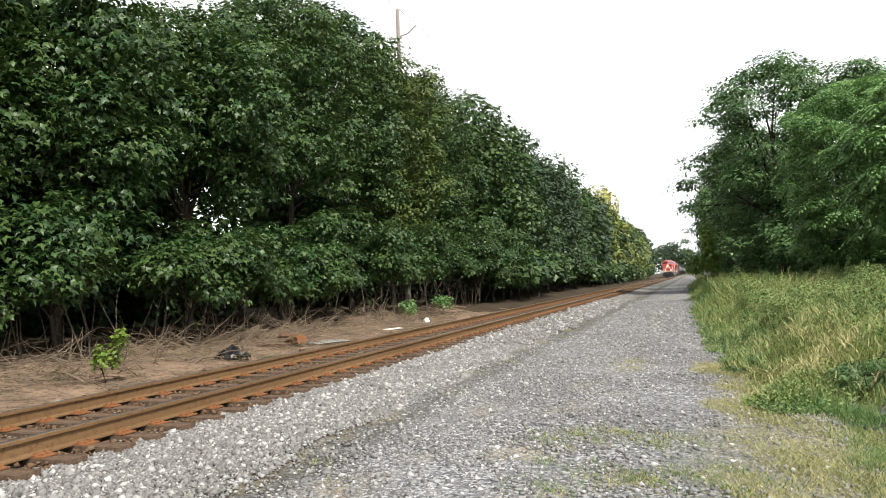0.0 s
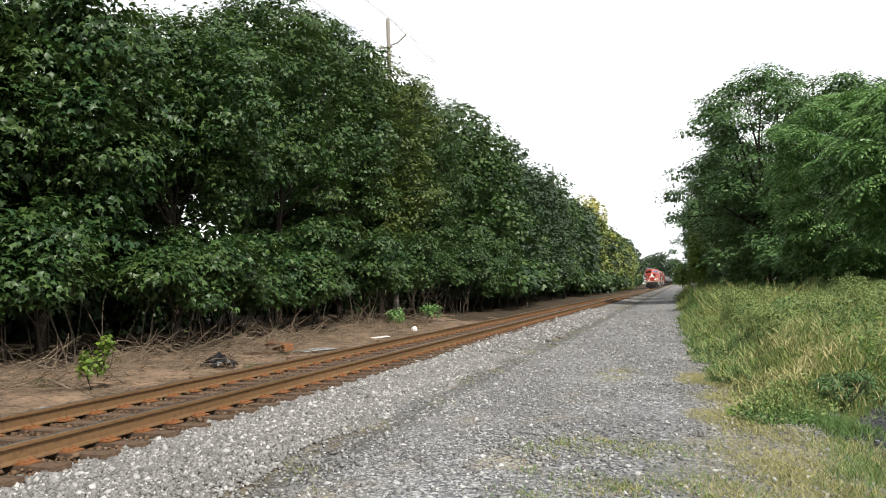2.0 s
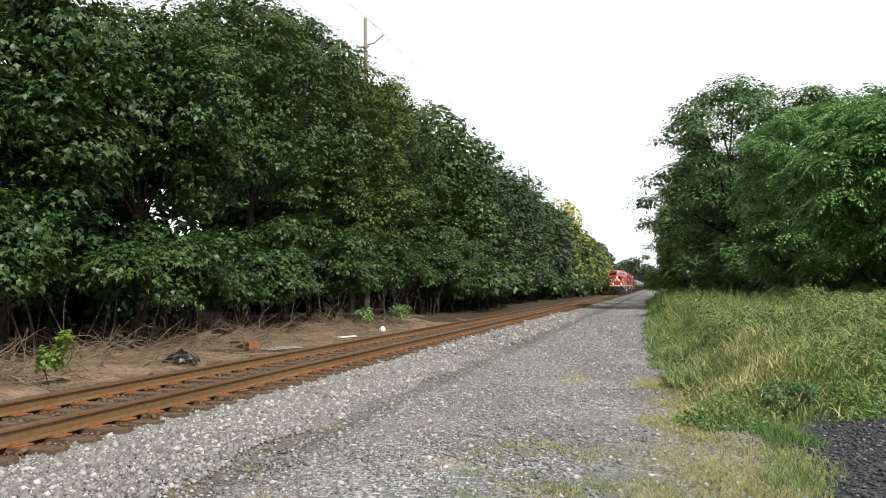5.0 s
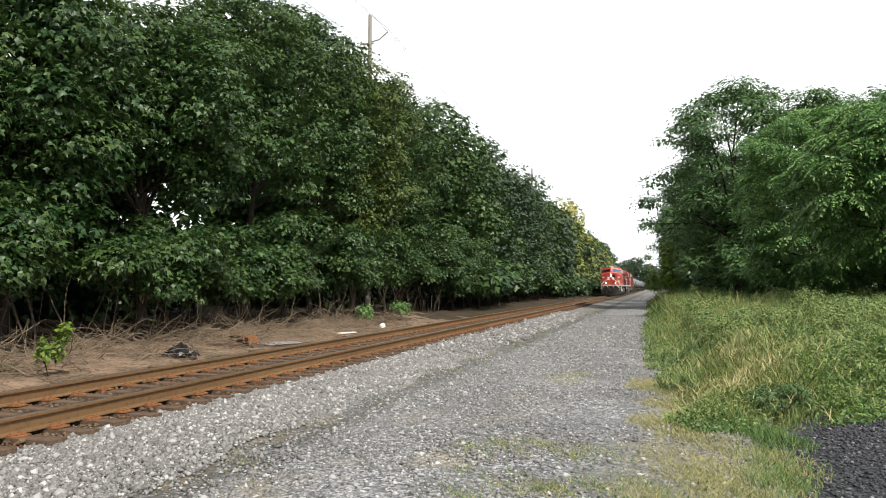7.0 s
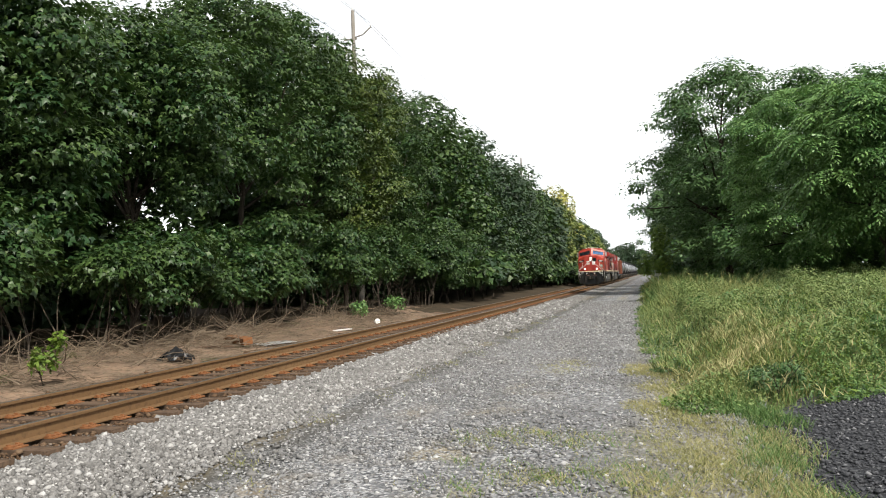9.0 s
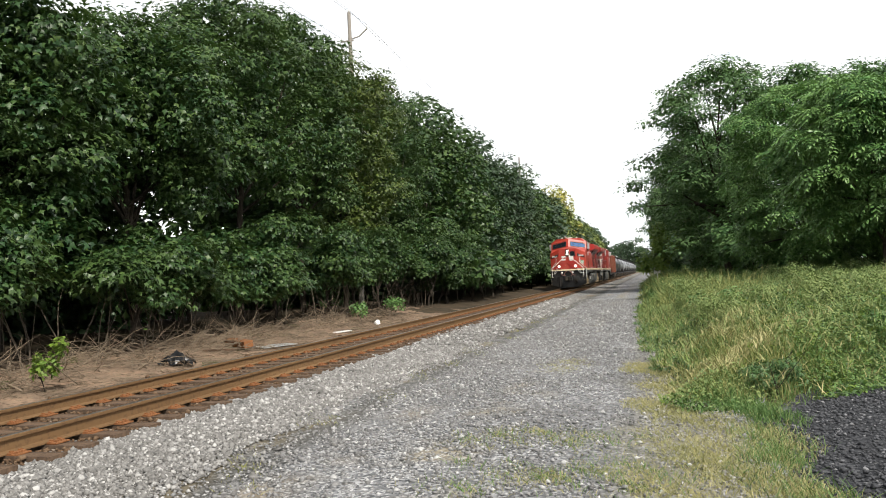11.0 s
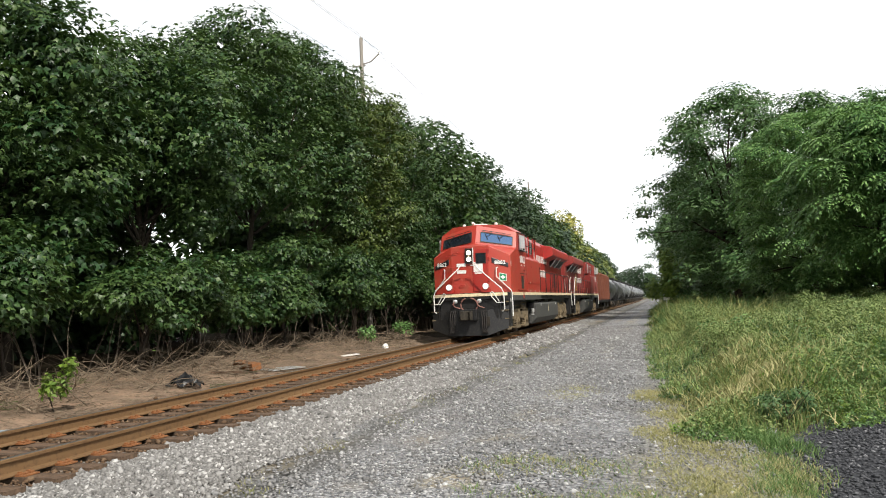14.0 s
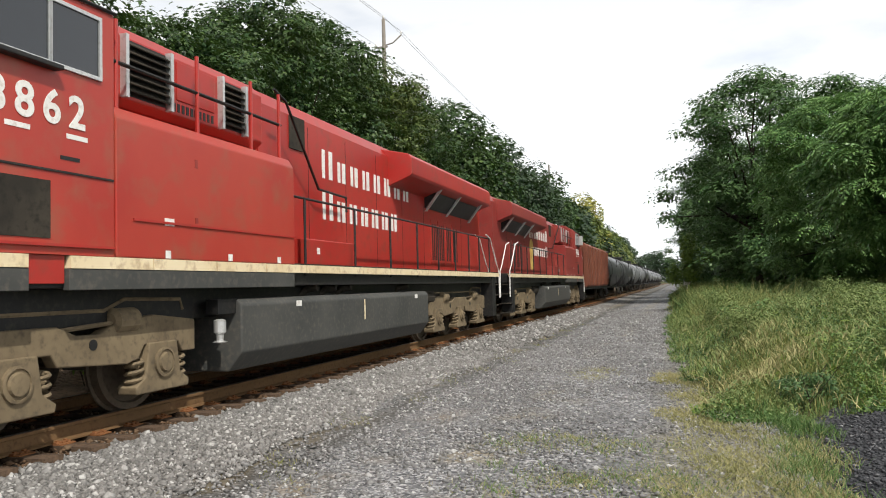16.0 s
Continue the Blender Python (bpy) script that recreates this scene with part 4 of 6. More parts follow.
# broad-leaved weeds
_r = np.random.default_rng(26)
X, Y = strew(30000, 6.0, 16, 8.2, 30, 25, lambda X, Y: weeds(X, Y) * np.clip(patchy(X, Y, 0.9, 4.2) * 1.6 - 0.6 + 0.7 * leafy_end(X, Y), 0, 1))
P = np.stack([X, Y, ground_z(X, Y) + edge_height(X, Y, 0.75) * _r.uniform(0.1, 1.0, len(X))], -1)
V, F = place_leaves(OVAL, P, np.array([0, 0, 1.0]) + _r.normal(0, 0.5, P.shape), 0.065, _r, 0.3)
tagged(new("broadleaf_weeds", array_mesh("broadleaf_weeds", V, F, M["sumac"])), "low broad-leaved green weeds in the grass", "weeds", kind="stuff")
X, Y = strew(16000, 6.8, 16, 8.6, 22, 27, lambda X, Y: weeds(X, Y) * np.clip(patchy(X, Y, 0.7, 0.3) * 1.2 - 0.6 + 0.5 * leafy_end(X, Y), 0, 1))
P = np.stack([X, Y, ground_z(X, Y) + edge_height(X, Y, 0.85) * _r.uniform(0.3, 1.0, len(X))], -1)
V, F = place_leaves(frond(4), P, np.array([0, 0, 1.0]) + _r.normal(0, 0.5, P.shape), 0.13, _r, 0.3)
tagged(new("feathery_weeds", array_mesh("feathery_weeds", V, F, M["lime"])), "light green feathery weeds", "weeds", kind="stuff")
# short yellowing turf along the edge of the lane and tufts in the gravel
X, Y = strew(190000, 6.0, 8.5, 3.0, 13, 28, lambda X, Y: np.clip(1.9 - np.abs(X - lane_edge(Y) - 0.40) / 0.42, 0, 1) * np.clip(patchy(X, Y, 2.1, 1.1), 0.10, 1) * np.clip(patchy(X, Y, 5.3, 2.3) + 0.55, 0.4, 1))
blades("verge_grass", X, Y, 0.075, 0.008, M["drystraw"], "short dry yellow-green grass along the lane", 0.8, 35)
X, Y = strew(70000, 6.6, 8.8, 3.0, 12, 29, lambda X, Y: np.clip(1.4 - np.abs(X - lane_edge(Y) - 0.85) / 0.28, 0, 1) * np.clip(patchy(X, Y, 1.7, 3.1), 0.2, 1))
blades("verge_grass_green", X, Y, 0.12, 0.007, M["grass"], "short green grass at the foot of the weeds", 0.7, 36)


def tuft_mask(X, Y):
    c = ((5.35, 6.9, 0.30, 0.35), (5.75, 7.25, 0.25, 0.18), (6.3, 6.85, 0.35, 0.30), (5.95, 5.6, 0.45, 0.28), (6.6, 5.6, 0.4, 0.5), (5.4, 5.2, 0.25, 0.2), (6.1, 6.3, 0.10, 0.08), (5.15, 5.9, 0.12, 0.1), (5.35, 12.8, 0.28, 0.7))
    m = np.zeros_like(X)
    for x, y, a, b in c:
        m = np.maximum(m, np.exp(-((X - x) / a) ** 2 - ((Y - y) / b) ** 2))
    return m * np.clip(patchy(X, Y, 6.0, 0.7), 0.1, 1)


X, Y = strew(150000, 4.6, 7.2, 4.4, 14.5, 30, tuft_mask)
blades("gravel_tufts", X, Y, 0.06, 0.008, M["drystraw"], "sparse dry grass tufts growing through gravel", 0.8, 37)
X, Y = strew(16000, 4.6, 7.2, 4.4, 8.0, 41, tuft_mask)
blades("gravel_tufts_green", X, Y, 0.085, 0.008, M["grass"], "sparse green tufts growing through gravel", 0.8, 38)
X, Y = strew(30000, 2.5, 3.9, 4.0, 30, 42, lambda X, Y: np.clip(patchy(X, Y, 1.9, 0.4) * 1.4 - 0.85, 0, 1) * np.exp(-((X - 3.1) / 0.35) ** 2))
blades("seam_grass", X, Y, 0.07, 0.008, M["straw"], "withered yellow-brown grass along the ballast edge", 0.9, 39)

# ---- brush and litter on the bank ----
rb = random.Random(77)


def stick(bm, p, d, length, r, bend=0.15, n=4):
    p, d = Vector(p), Vector(d).normalized()
    pts = [p]
    for k in range(n):
        d = (d + Vector((rb.uniform(-bend, bend), rb.uniform(-bend, bend), rb.uniform(-bend, bend)))).normalized()
        p = p + d * length / n
        pts.append(p)
    tube(bm, pts, [r * (1 - 0.75 * k / n) for k in range(n + 1)], 5)


def brush(y0, y1, n, seed):
    bm = new_bm()
    for _ in range(n):
        y = rb.uniform(y0, y1)
        x = -3.55 + rb.gauss(0, 0.6)
        z = float(ground_z(x, y)) + rb.uniform(0, 0.22)
        a = rb.uniform(0, 6.28)
        stick(bm, (x, y, z), (math.cos(a), math.sin(a), rb.uniform(-0.08, 0.45)), rb.uniform(0.3, 1.4), rb.uniform(0.004, 0.011), 0.32)
    return tagged(part("dry_brush", bm, M["twig"], None), "tangle of dry tan stalks lying on the bank", "brush", "brush on the bank", kind="stuff")


for k in range(7):
    brush(6.0 + 3.2 * k, 9.6 + 3.2 * k, 240 if k < 4 else 140, k)
bm = new_bm()
for _ in range(150):
    y = rb.uniform(6, 40)
    x = rb.uniform(-5.6, -4.0)
    stick(bm, (x, y, float(ground_z(x, y)) - 0.05), (rb.uniform(-0.25, 0.25), rb.uniform(-0.35, 0.35), 1), rb.uniform(1.0, 2.2), rb.uniform(0.007, 0.019), 0.18, 5)
tagged(part("bare_stems", bm, M["stem"], None), "thin bare saplings rising under the shrubs", "stems", kind="stuff")
bm = new_bm()
for _ in range(2600):
    y, x = rb.uniform(5, 30), -1.9 - abs(rb.gauss(0, 1.1))
    a = rb.uniform(0, 6.28)
    stick(bm, (x, y, float(ground_z(x, y)) + 0.02), (math.cos(a), math.sin(a), 0.03), rb.uniform(0.08, 0.5), rb.uniform(0.003, 0.008), 0.15, 2)
tagged(part("twig_litter", bm, M["twig"], None), "scattered twigs and stalks on the soil", "twigs", kind="stuff")


def small_bush(at, h, w, n, material, label, leaf=0.10):
    cl = [(rb.uniform(-w, w), rb.uniform(-w, w), h * rb.uniform(0.35, 1.0), w * 0.6, w * 0.6, h * 0.22) for _ in range(7)]
    return tree("bush", cl, n, OVAL, leaf, material, label, int(at[1] * 100), 0.012, h * 0.5, OVAL, at, 0.3, 0.8, category="bush")


small_bush((-2.4, 9.55), 0.75, 0.20, 420, "lime", "small bright yellow-green bush on the bank", 0.10)
small_bush((-4.0, 7.4), 1.55, 0.7, 1500, "lime", "bright green leafy bush at the hedge foot", 0.15)
small_bush((-3.5, 25.5), 0.6, 0.4, 400, "sumac", "low light green bush at the hedge foot", 0.12)
small_bush((-3.2, 29.0), 0.7, 0.5, 500, "sumac", "low light green bush at the hedge foot", 0.12)
small_bush((8.3, 9.5), 0.42, 0.34, 2600, "shade", "dark green weed clump in the grass", 0.042)
small_bush((10.6, 12.8), 0.8, 0.6, 900, "sumac", "leafy green weed clump in the grass", 0.09)
small_bush((8.2, 18.5), 0.9, 0.6, 900, "sumac", "leafy green weed clump in the grass", 0.09)
small_bush((7.6, 60.5), 4.6, 1.2, 3000, "lime", "leafy light green shrub beside the sign", 0.28)

# bushy weeds standing in the grass
weed_kinds = [small_bush((8.0 + k, 15 + 2 * k), 0.95 + 0.12 * k, 0.42, 1500, "weed", "bushy pale yellow-green weed in the tall grass", 0.05) for k in range(3)]
for k in range(44):
    x, y = rb.uniform(7.2, 15.5), rb.uniform(12.5, 40)
    if x < float(lane_edge(np.float64(y))) + 0.9 or y < float(lot_edge(np.float64(x))) + 1.0:
        continue
    copy_thing(weed_kinds[k % 3], pose(x, y, float(ground_z(x, y)) - 0.05, 0, 0, rb.uniform(0, 360)))

# torn plastic sheet
bm = new_bm()
g = 9
vs = [[bm.verts.new((0.34 * (i / (g - 1) - 0.5) * 2, 0.24 * (j / (g - 1) - 0.5) * 2, 0.26 * math.exp(-((i - 4) / 2.6) ** 2 - ((j - 4.5) / 2.8) ** 2) * (1 + 0.5 * noise.noise(Vector((i * 0.7, j * 0.7, 3)))) + 0.13 * noise.noise(Vector((i * 0.9 + 0.3, j * 0.9 + 0.7, 0.4)))  )) for j in range(g)] for i in range(g)]
for i in range(g - 1):
    for j in range(g - 1):
        bm.faces.new((vs[i][j], vs[i + 1][j], vs[i + 1][j + 1], vs[i][j + 1]))
bmesh.ops.solidify(bm, geom=bm.faces[:], thickness=0.012)
bag = tagged(part("plastic_bag", bm, M["plastic"], None), "crumpled black plastic bag lying on the bank", "bag")
bag.matrix_basis = pose(-2.5, 13.1, float(ground_z(-2.5, 13.1)) + 0.05, 0, 0, 25) @ Matrix.Diagonal((1.0, 1.0, 0.95, 1))


def plank(at, size, rz, material, label, tilt=0):
    bm = box(new_bm(), -size[0] / 2, size[0] / 2, -size[1] / 2, size[1] / 2, 0, size[2])
    ob = tagged(part("plank", bm, material, None, bevel=0.006), label, "plank")
    ob.matrix_basis = pose(at[0], at[1], float(ground_z(*at)) + 0.03, tilt, 0, rz)
    return ob


plank((-3.0, 16.4), (1.5, 0.22, 0.16), -42, M["plate"], "rust-brown broken board on the bank", 8)
plank((-2.9, 15.3), (0.7, 0.08, 0.05), 20, M["tie"], "dark rotten stick of timber", 4)
plank((-2.35, 21.4), (0.8, 0.14, 0.03), 75, M["white"], "weathered white board on the bank", 3)
plank((-2.35, 17.0), (1.1, 0.5, 0.015), 70, M["alu"], "flat grey sheet of scrap", 2)
bm = lathe(new_bm(), (0, 0, 0), "z", [(0, 0.10), (0.14, 0.13), (0.15, 0.14), (0.16, 0.12)], 16)
pail = tagged(part("pail", bm, M["white"], None), "small white plastic pail among dead leaves", "pail")
pail.matrix_basis = pose(-2.6, 25.0, float(ground_z(-2.6, 25.0)) + 0.03, 78, 0, 60) @ Matrix.Diagonal((0.8, 0.8, 0.9, 1))
bm = box(new_bm(), -0.14, 0.14, -0.08, 0.08, 0, 0.06)
scrap = tagged(part("scrap", bm, M["bluegrey"], None, bevel=0.02), "faded blue plastic scrap beside the rail", "scrap")
scrap.matrix_basis = pose(-1.75, 8.0, float(ground_z(-1.75, 8.0)) + 0.01, 8, 0, 40)


# ---- trackside sign ----
sign = empty("track_sign", "small square white sign with a dark mark on a post", "sign")
part("post", tube(new_bm(), [(0, 0, -0.3), (0, 0, 1.75)], 0.035, 8), M["alu"], sign)
part("plate", box(new_bm(), -0.24, 0.24, -0.06, -0.04, 1.25, 1.75), M["white"], sign, "white sign plate", bevel=0.005)
part("mark", box(new_bm(), -0.12, 0.12, -0.066, -0.06, 1.48, 1.66), M["dark"], sign, "dark bar on the sign")
sign.matrix_basis = pose(7.35, 60, float(ground_z(7.35, 60)) - 0.02)


# ---- the train: every car stands with its near coupler face at y = 0 ----
SPEED = 12.9
TRAIN, TURNED, WHEELS = [], set(), []


def letters(name, text, size, m, material, parent, depth=0.004, spread=1.0):
    cu = bpy.data.curves.new(name, "FONT")
    cu.body, cu.size, cu.extrude, cu.align_x, cu.align_y = text, size, depth, "CENTER", "CENTER"
    cu.offset, cu.space_character = size * 0.022, spread
    cu.materials.append(material)
    ob = new(name, cu)
    ob.parent = parent
    ob.matrix_basis = m
    return ob


def on_quad(bm, q, u0, u1, v0, v1, off, thick=0.02):
    """A slab on a quad (bottom left, bottom right, top right, top left), proud by off."""
    q = [Vector(p) for p in q]
    n = (q[1] - q[0]).cross(q[3] - q[0]).normalized()
    def at(u, v):
        return q[0].lerp(q[1], u).lerp(q[3].lerp(q[2], u), v)
    cs = [at(u0, v0), at(u1, v0), at(u1, v1), at(u0, v1)]
    lo, hi = [bm.verts.new(c + n * (off - thick)) for c in cs], [bm.verts.new(c + n * off) for c in cs]
    bm.faces.new(lo[::-1])
    bm.faces.new(hi)
    for i in range(4):
        bm.faces.new((lo[i], lo[(i + 1) % 4], hi[(i + 1) % 4], hi[i]))
    return bm


def quad_frame(bm, q, u0, u1, v0, v1, off, w, thick=0.03):
    q0 = [Vector(p) for p in q]
    lu, lv = (q0[1] - q0[0]).length, (q0[3] - q0[0]).length
    a, b = w / lu, w / lv
    on_quad(bm, q, u0 - a, u1 + a, v0 - b, v0, off, thick)
    on_quad(bm, q, u0 - a, u1 + a, v1, v1 + b, off, thick)
    on_quad(bm, q, u0 - a, u0, v0, v1, off, thick)
    on_quad(bm, q, u1, u1 + a, v0, v1, off, thick)
    return bm


def wheelset(y, r, parent, axle=True):
    bm = new_bm()
    for s in (-1, 1):
        lathe(bm, (0, 0, 0), "x", [(s * 0.68, 0.09), (s * 0.685, r + 0.03), (s * 0.712, r + 0.03), (s * 0.722, r), (s * 0.82, r - 0.004), (s * 0.825, r - 0.07), (s * 0.79, r - 0.09), (s * 0.77, 0.18), (s * 0.84, 0.15), (s * 0.84, 0.06)], 28)
    tube(bm, [(-1.05, 0, 0), (1.05, 0, 0)], 0.085, 12)
    ob = part("wheelset", bm, M["steel"], parent, "worn steel wheels on an axle", smooth=False)
    ob.matrix_basis = pose(0, y, r)
    WHEELS.append((ob, r))
    return ob


def coil(bm, x, y, z0, z1, r, turns=3.5, wire=0.024):
    n = int(turns * 12)
    tube(bm, [(x + r * math.cos(k * math.pi / 6), y + r * math.sin(k * math.pi / 6), z0 + (z1 - z0) * k / n) for k in range(n + 1)], wire, 5)
    return bm


def loco_truck(parent, yc, mat):
    """A three-axle truck, its frames outside the wheels, centred at yc."""
    bm = box(new_bm(), -0.6, 0.6, yc - 0.5, yc + 0.5, 0.45, 0.95)
    box(bm, -1.1, 1.1, yc - 0.18, yc + 0.18, 0.62, 0.9)
    tr = part("truck", bm, M["truckdark"], parent, "heavy dusty three-axle truck")
    for y in (-2.0, 0, 2.0):
        wheelset(yc + y, 0.533, tr)
    for s in (-1, 1):
        # side frame: a deep beam with dropped ends and arched undersides
        prof = [(-2.62, 0.62), (-2.62, 0.98), (-1.9, 1.06), (-1.35, 1.02), (-1.05, 0.90), (-0.75, 0.90), (-0.5, 1.00), (0.5, 1.00), (0.75, 0.90), (1.05, 0.90), (1.35, 1.02), (1.9, 1.06), (2.62, 0.98), (2.62, 0.62),
                (2.38, 0.62), (2.30, 0.74), (1.72, 0.74), (1.62, 0.60), (1.45, 0.56), (1.1, 0.58), (0.5, 0.62), (0.42, 0.74), (-0.42, 0.74), (-0.5, 0.62), (-1.1, 0.58), (-1.45, 0.56), (-1.62, 0.60), (-1.72, 0.74), (-2.30, 0.74), (-2.38, 0.62)]
        part("side_frame", prism(new_bm(), [(yc + a, b) for a, b in prof], "x", s * 1.10, s * 1.24), mat, tr, "dusty cast side frame", bevel=0.015)
        for y in (-2.0, 0, 2.0):
            b = prism(new_bm(), [(yc + y - 0.24, 0.76), (yc + y + 0.24, 0.76), (yc + y + 0.30, 0.40), (yc + y + 0.46, 0.30), (yc + y + 0.44, 0.22), (yc + y - 0.44, 0.22), (yc + y - 0.46, 0.30), (yc + y - 0.30, 0.40)], "x", s * 1.02, s * 1.27)
            part("journal_box", b, mat, tr, bevel=0.015)
            b = lathe(new_bm(), (s * 1.27, yc + y, 0.533), "x", [(0, 0.165), (s * 0.03, 0.165), (s * 0.035, 0.14), (s * 0.02, 0.135), (s * 0.02, 0.11), (s * 0.05, 0.10), (s * 0.055, 0.04)], 18)
            part("axle_cap", b, mat, tr)
            for dy in (-0.36, 0.36):
                b = new_bm()
                coil(b, s * 1.16, yc + y + dy, 0.29, 0.60, 0.085)
                part("spring", b, M["truck"], tr, "dusty coil spring")
        for y in (-1.55, 1.25):
            b = lathe(new_bm(), (s * 1.18, yc + y, 1.02), "y", [(0, 0.08), (0.03, 0.135), (0.34, 0.135), (0.37, 0.09)], 14)
            tube(b, [(s * 1.2, yc + y - 0.9, 0.95), (s * 1.2, yc + y, 1.0)], 0.025, 6)
            part("brake_cylinder", b, mat, tr)
        for y in (-0.95, 0.95):
            part("frame_hole", lathe(new_bm(), (s * 1.235, yc + y, 0.80), "x", [(0, 0.055), (s * 0.012, 0.055)], 12), M["dark"], tr)
        part("brake_pipe", tube(new_bm(), [(s * 1.15, yc - 2.5, 1.16), (s * 1.15, yc - 1.2, 1.13), (s * 1.15, yc + 1.2, 1.13), (s * 1.15, yc + 1.5, 1.24), (s * 1.15, yc + 2.45, 1.22), (s * 1.15, yc + 2.5, 1.1)], 0.022, 6), mat, tr)
    return tr


def coupler(parent, y, d):
    """A knuckle coupler whose face is at y, pointing along d."""
    b = box(new_bm(), -0.12, 0.12, min(y - d * 0.9, y - d * 0.25), max(y - d * 0.9, y - d * 0.25), 0.74, 0.96)
    prism(b, [(-0.22, y - d * 0.30), (-0.20, y), (-0.08, y - d * 0.02), (-0.02, y - d * 0.14), (0.10, y - d * 0.14), (0.15, y - d * 0.02), (0.22, y - d * 0.04), (0.20, y - d * 0.32)], "z", 0.68, 1.0)
    return part("coupler", b, M["truckdark"], parent, "rusty dusty knuckle coupler", bevel=0.015)


def locomotive(label):
    lo = empty("locomotive", label, "locomotive", "locomotives at the head of the train")
    red = M["red"]
    # underframe
    b = box(new_bm(), -1.46, 1.46, 1.75, 22.3, 1.36, 1.655)
    # belly block added as a dark fill for the shade below the frame
    box(b, -1.15, 1.15, 2.3, 21.8, 0.98, 1.36)
    part("underframe", b, M["dark"], lo, "black underframe with a dark block for the shade beneath", bevel=0.01)
    for s in (-1, 1):
        for y0, y1 in ((2.45, 4.60), (5.05, 9.3)):
            part("sill_panel", box(new_bm(), s * 1.46, s * 1.535, y0, y1, 1.34, 1.535), M["grey"], lo, "dusty grey sill panel", bevel=0.006)
        part("sill_step", box(new_bm(), s * 1.44, s * 1.50, 4.62, 5.03, 1.40, 1.66), red, lo, bevel=0.006)
        ys = [2.25, 3.4, 4.60] + [5.05 + 1.155 * k for k in range(16)]
        for a, c in zip(ys, ys[1:]):
            if a == 4.60:
                continue
            part("cream_stripe", box(new_bm(), s * 1.45, s * 1.542, a + 0.012, c - 0.012, 1.54, 1.655), M["cream"], lo, "weathered cream sill stripe")
        part("walkway", box(new_bm(), s * 0.9, s * 1.53, 9.3, 22.3, 1.656, 1.675), M["truckdark"], lo)
    # short hood and cab shell
    A, B, C, D = (0.72, 1.95, 1.66), (1.5, 2.22, 1.66), (1.5, 2.22, 3.05), (0.72, 1.95, 3.44)
    E, F, J, I, K = (1.53, 3.32, 3.36), (0.0, 2.98, 3.60), (1.53, 3.62, 4.02), (1.02, 3.52, 4.34), (0.0, 3.34, 4.38)
    Jr, Ir, Kr, Br = (1.53, 5.65, 4.06), (1.02, 5.65, 4.40), (0.0, 5.65, 4.43), (1.53, 5.65, 1.66)
    E0 = (1.53, 3.32, 1.66)
    def mir(p):
        return (-p[0], p[1], p[2])
    b = new_bm()
    seen = {}
    def vert(p):
        k = tuple(round(c, 4) for c in p)
        if k not in seen:
            seen[k] = b.verts.new(p)
        return seen[k]
    half = [(A, B, C, D), (B, E0, E, C), (D, C, E, F), (F, E, J, K), (K, J, I), (E0, Br, Jr, J, E), (J, Jr, Ir, I), (I, Ir, Kr, K), (Br, (0, 5.65, 1.66), Kr, Ir, Jr)]
    for f in half:
        b.faces.new([vert(p) for p in f])
        b.faces.new([vert(mir(p)) for p in f][::-1])
    b.faces.new([vert(p) for p in (mir(A), A, D, mir(D))])
    b.faces.new([vert(p) for p in (mir(D), D, F)])
    part("cab", b, M["red3"], lo, "red painted cab and short hood", bevel=0.02)
    # windscreens; the one at +x has a blue sky reflection coloured in
    for s in (1, -1):
        q = [F, E, J, K] if s > 0 else [mir(E), mir(F), mir(K), mir(J)]
        u0, u1 = (0.13, 0.90) if s > 0 else (0.10, 0.87)
        w = part("windscreen", on_quad(new_bm(), q, u0, u1, 0.17, 0.63, 0.012, 0.02), M["sky_windshield"] if s > 0 else M["glass"], lo, "windscreen with the sky's blue reflection in its colour" if s > 0 else "dark windscreen")
        part("window_frame", quad_frame(new_bm(), q, u0, u1, 0.17, 0.63, 0.03, 0.03, 0.04), M["dark"], w)
        b = new_bm()
        qq = [Vector(p) for p in q]
        n = (qq[1] - qq[0]).cross(qq[3] - qq[0]).normalized()
        def at(u, v, o=0.06):
            return qq[0].lerp(qq[1], u).lerp(qq[3].lerp(qq[2], u), v) + n * o
        tube(b, [at(0.16, 0.68), at(0.16, 0.74), at(0.86, 0.74), at(0.86, 0.68)], 0.012, 6)
        for u in (0.35, 0.66):
            tube(b, [at(u + 0.06, 0.74), at(u - 0.08, 0.42)], 0.010, 5)
            tube(b, [at(u - 0.12, 0.58, 0.05), at(u - 0.05, 0.30, 0.05)], 0.010, 5)
        part("wiper", b, M["dark"], lo)
        b = new_bm()
        tube(b, [at(0.02, 0.06), at(0.02, 0.02, 0.10), at(0.9, 0.00, 0.10), at(0.9, 0.05)], 0.012, 6)
        part("grab_rail", b, M["red"], lo)
    b = box(new_bm(), -0.25, 0.25, 3.9, 4.5, 4.38, 4.47)
    part("roof_unit", b, M["white"], lo, "white air unit on the cab roof", bevel=0.03)
    b = new_bm()
    for x in (-0.6, 0.7):
        lathe(b, (x, 3.75, 4.38), "z", [(0, 0.07), (0.06, 0.07), (0.09, 0.03)], 10)
    tube(b, [(-0.35, 4.7, 4.5), (-0.35, 4.2, 4.56)], 0.05, 8)
    part("roof_antenna", b, M["white"], lo)
    # nose door, headlights, number boards
    part("nose_door", box(new_bm(), 0.10, 0.70, 1.925, 1.96, 1.72, 3.32), red, lo, "red nose door", bevel=0.012)
    part("door_window", box(new_bm(), 0.27, 0.60, 1.912, 1.93, 2.80, 3.14), M["glass"], lo, "rounded dark door window", bevel=0.006)
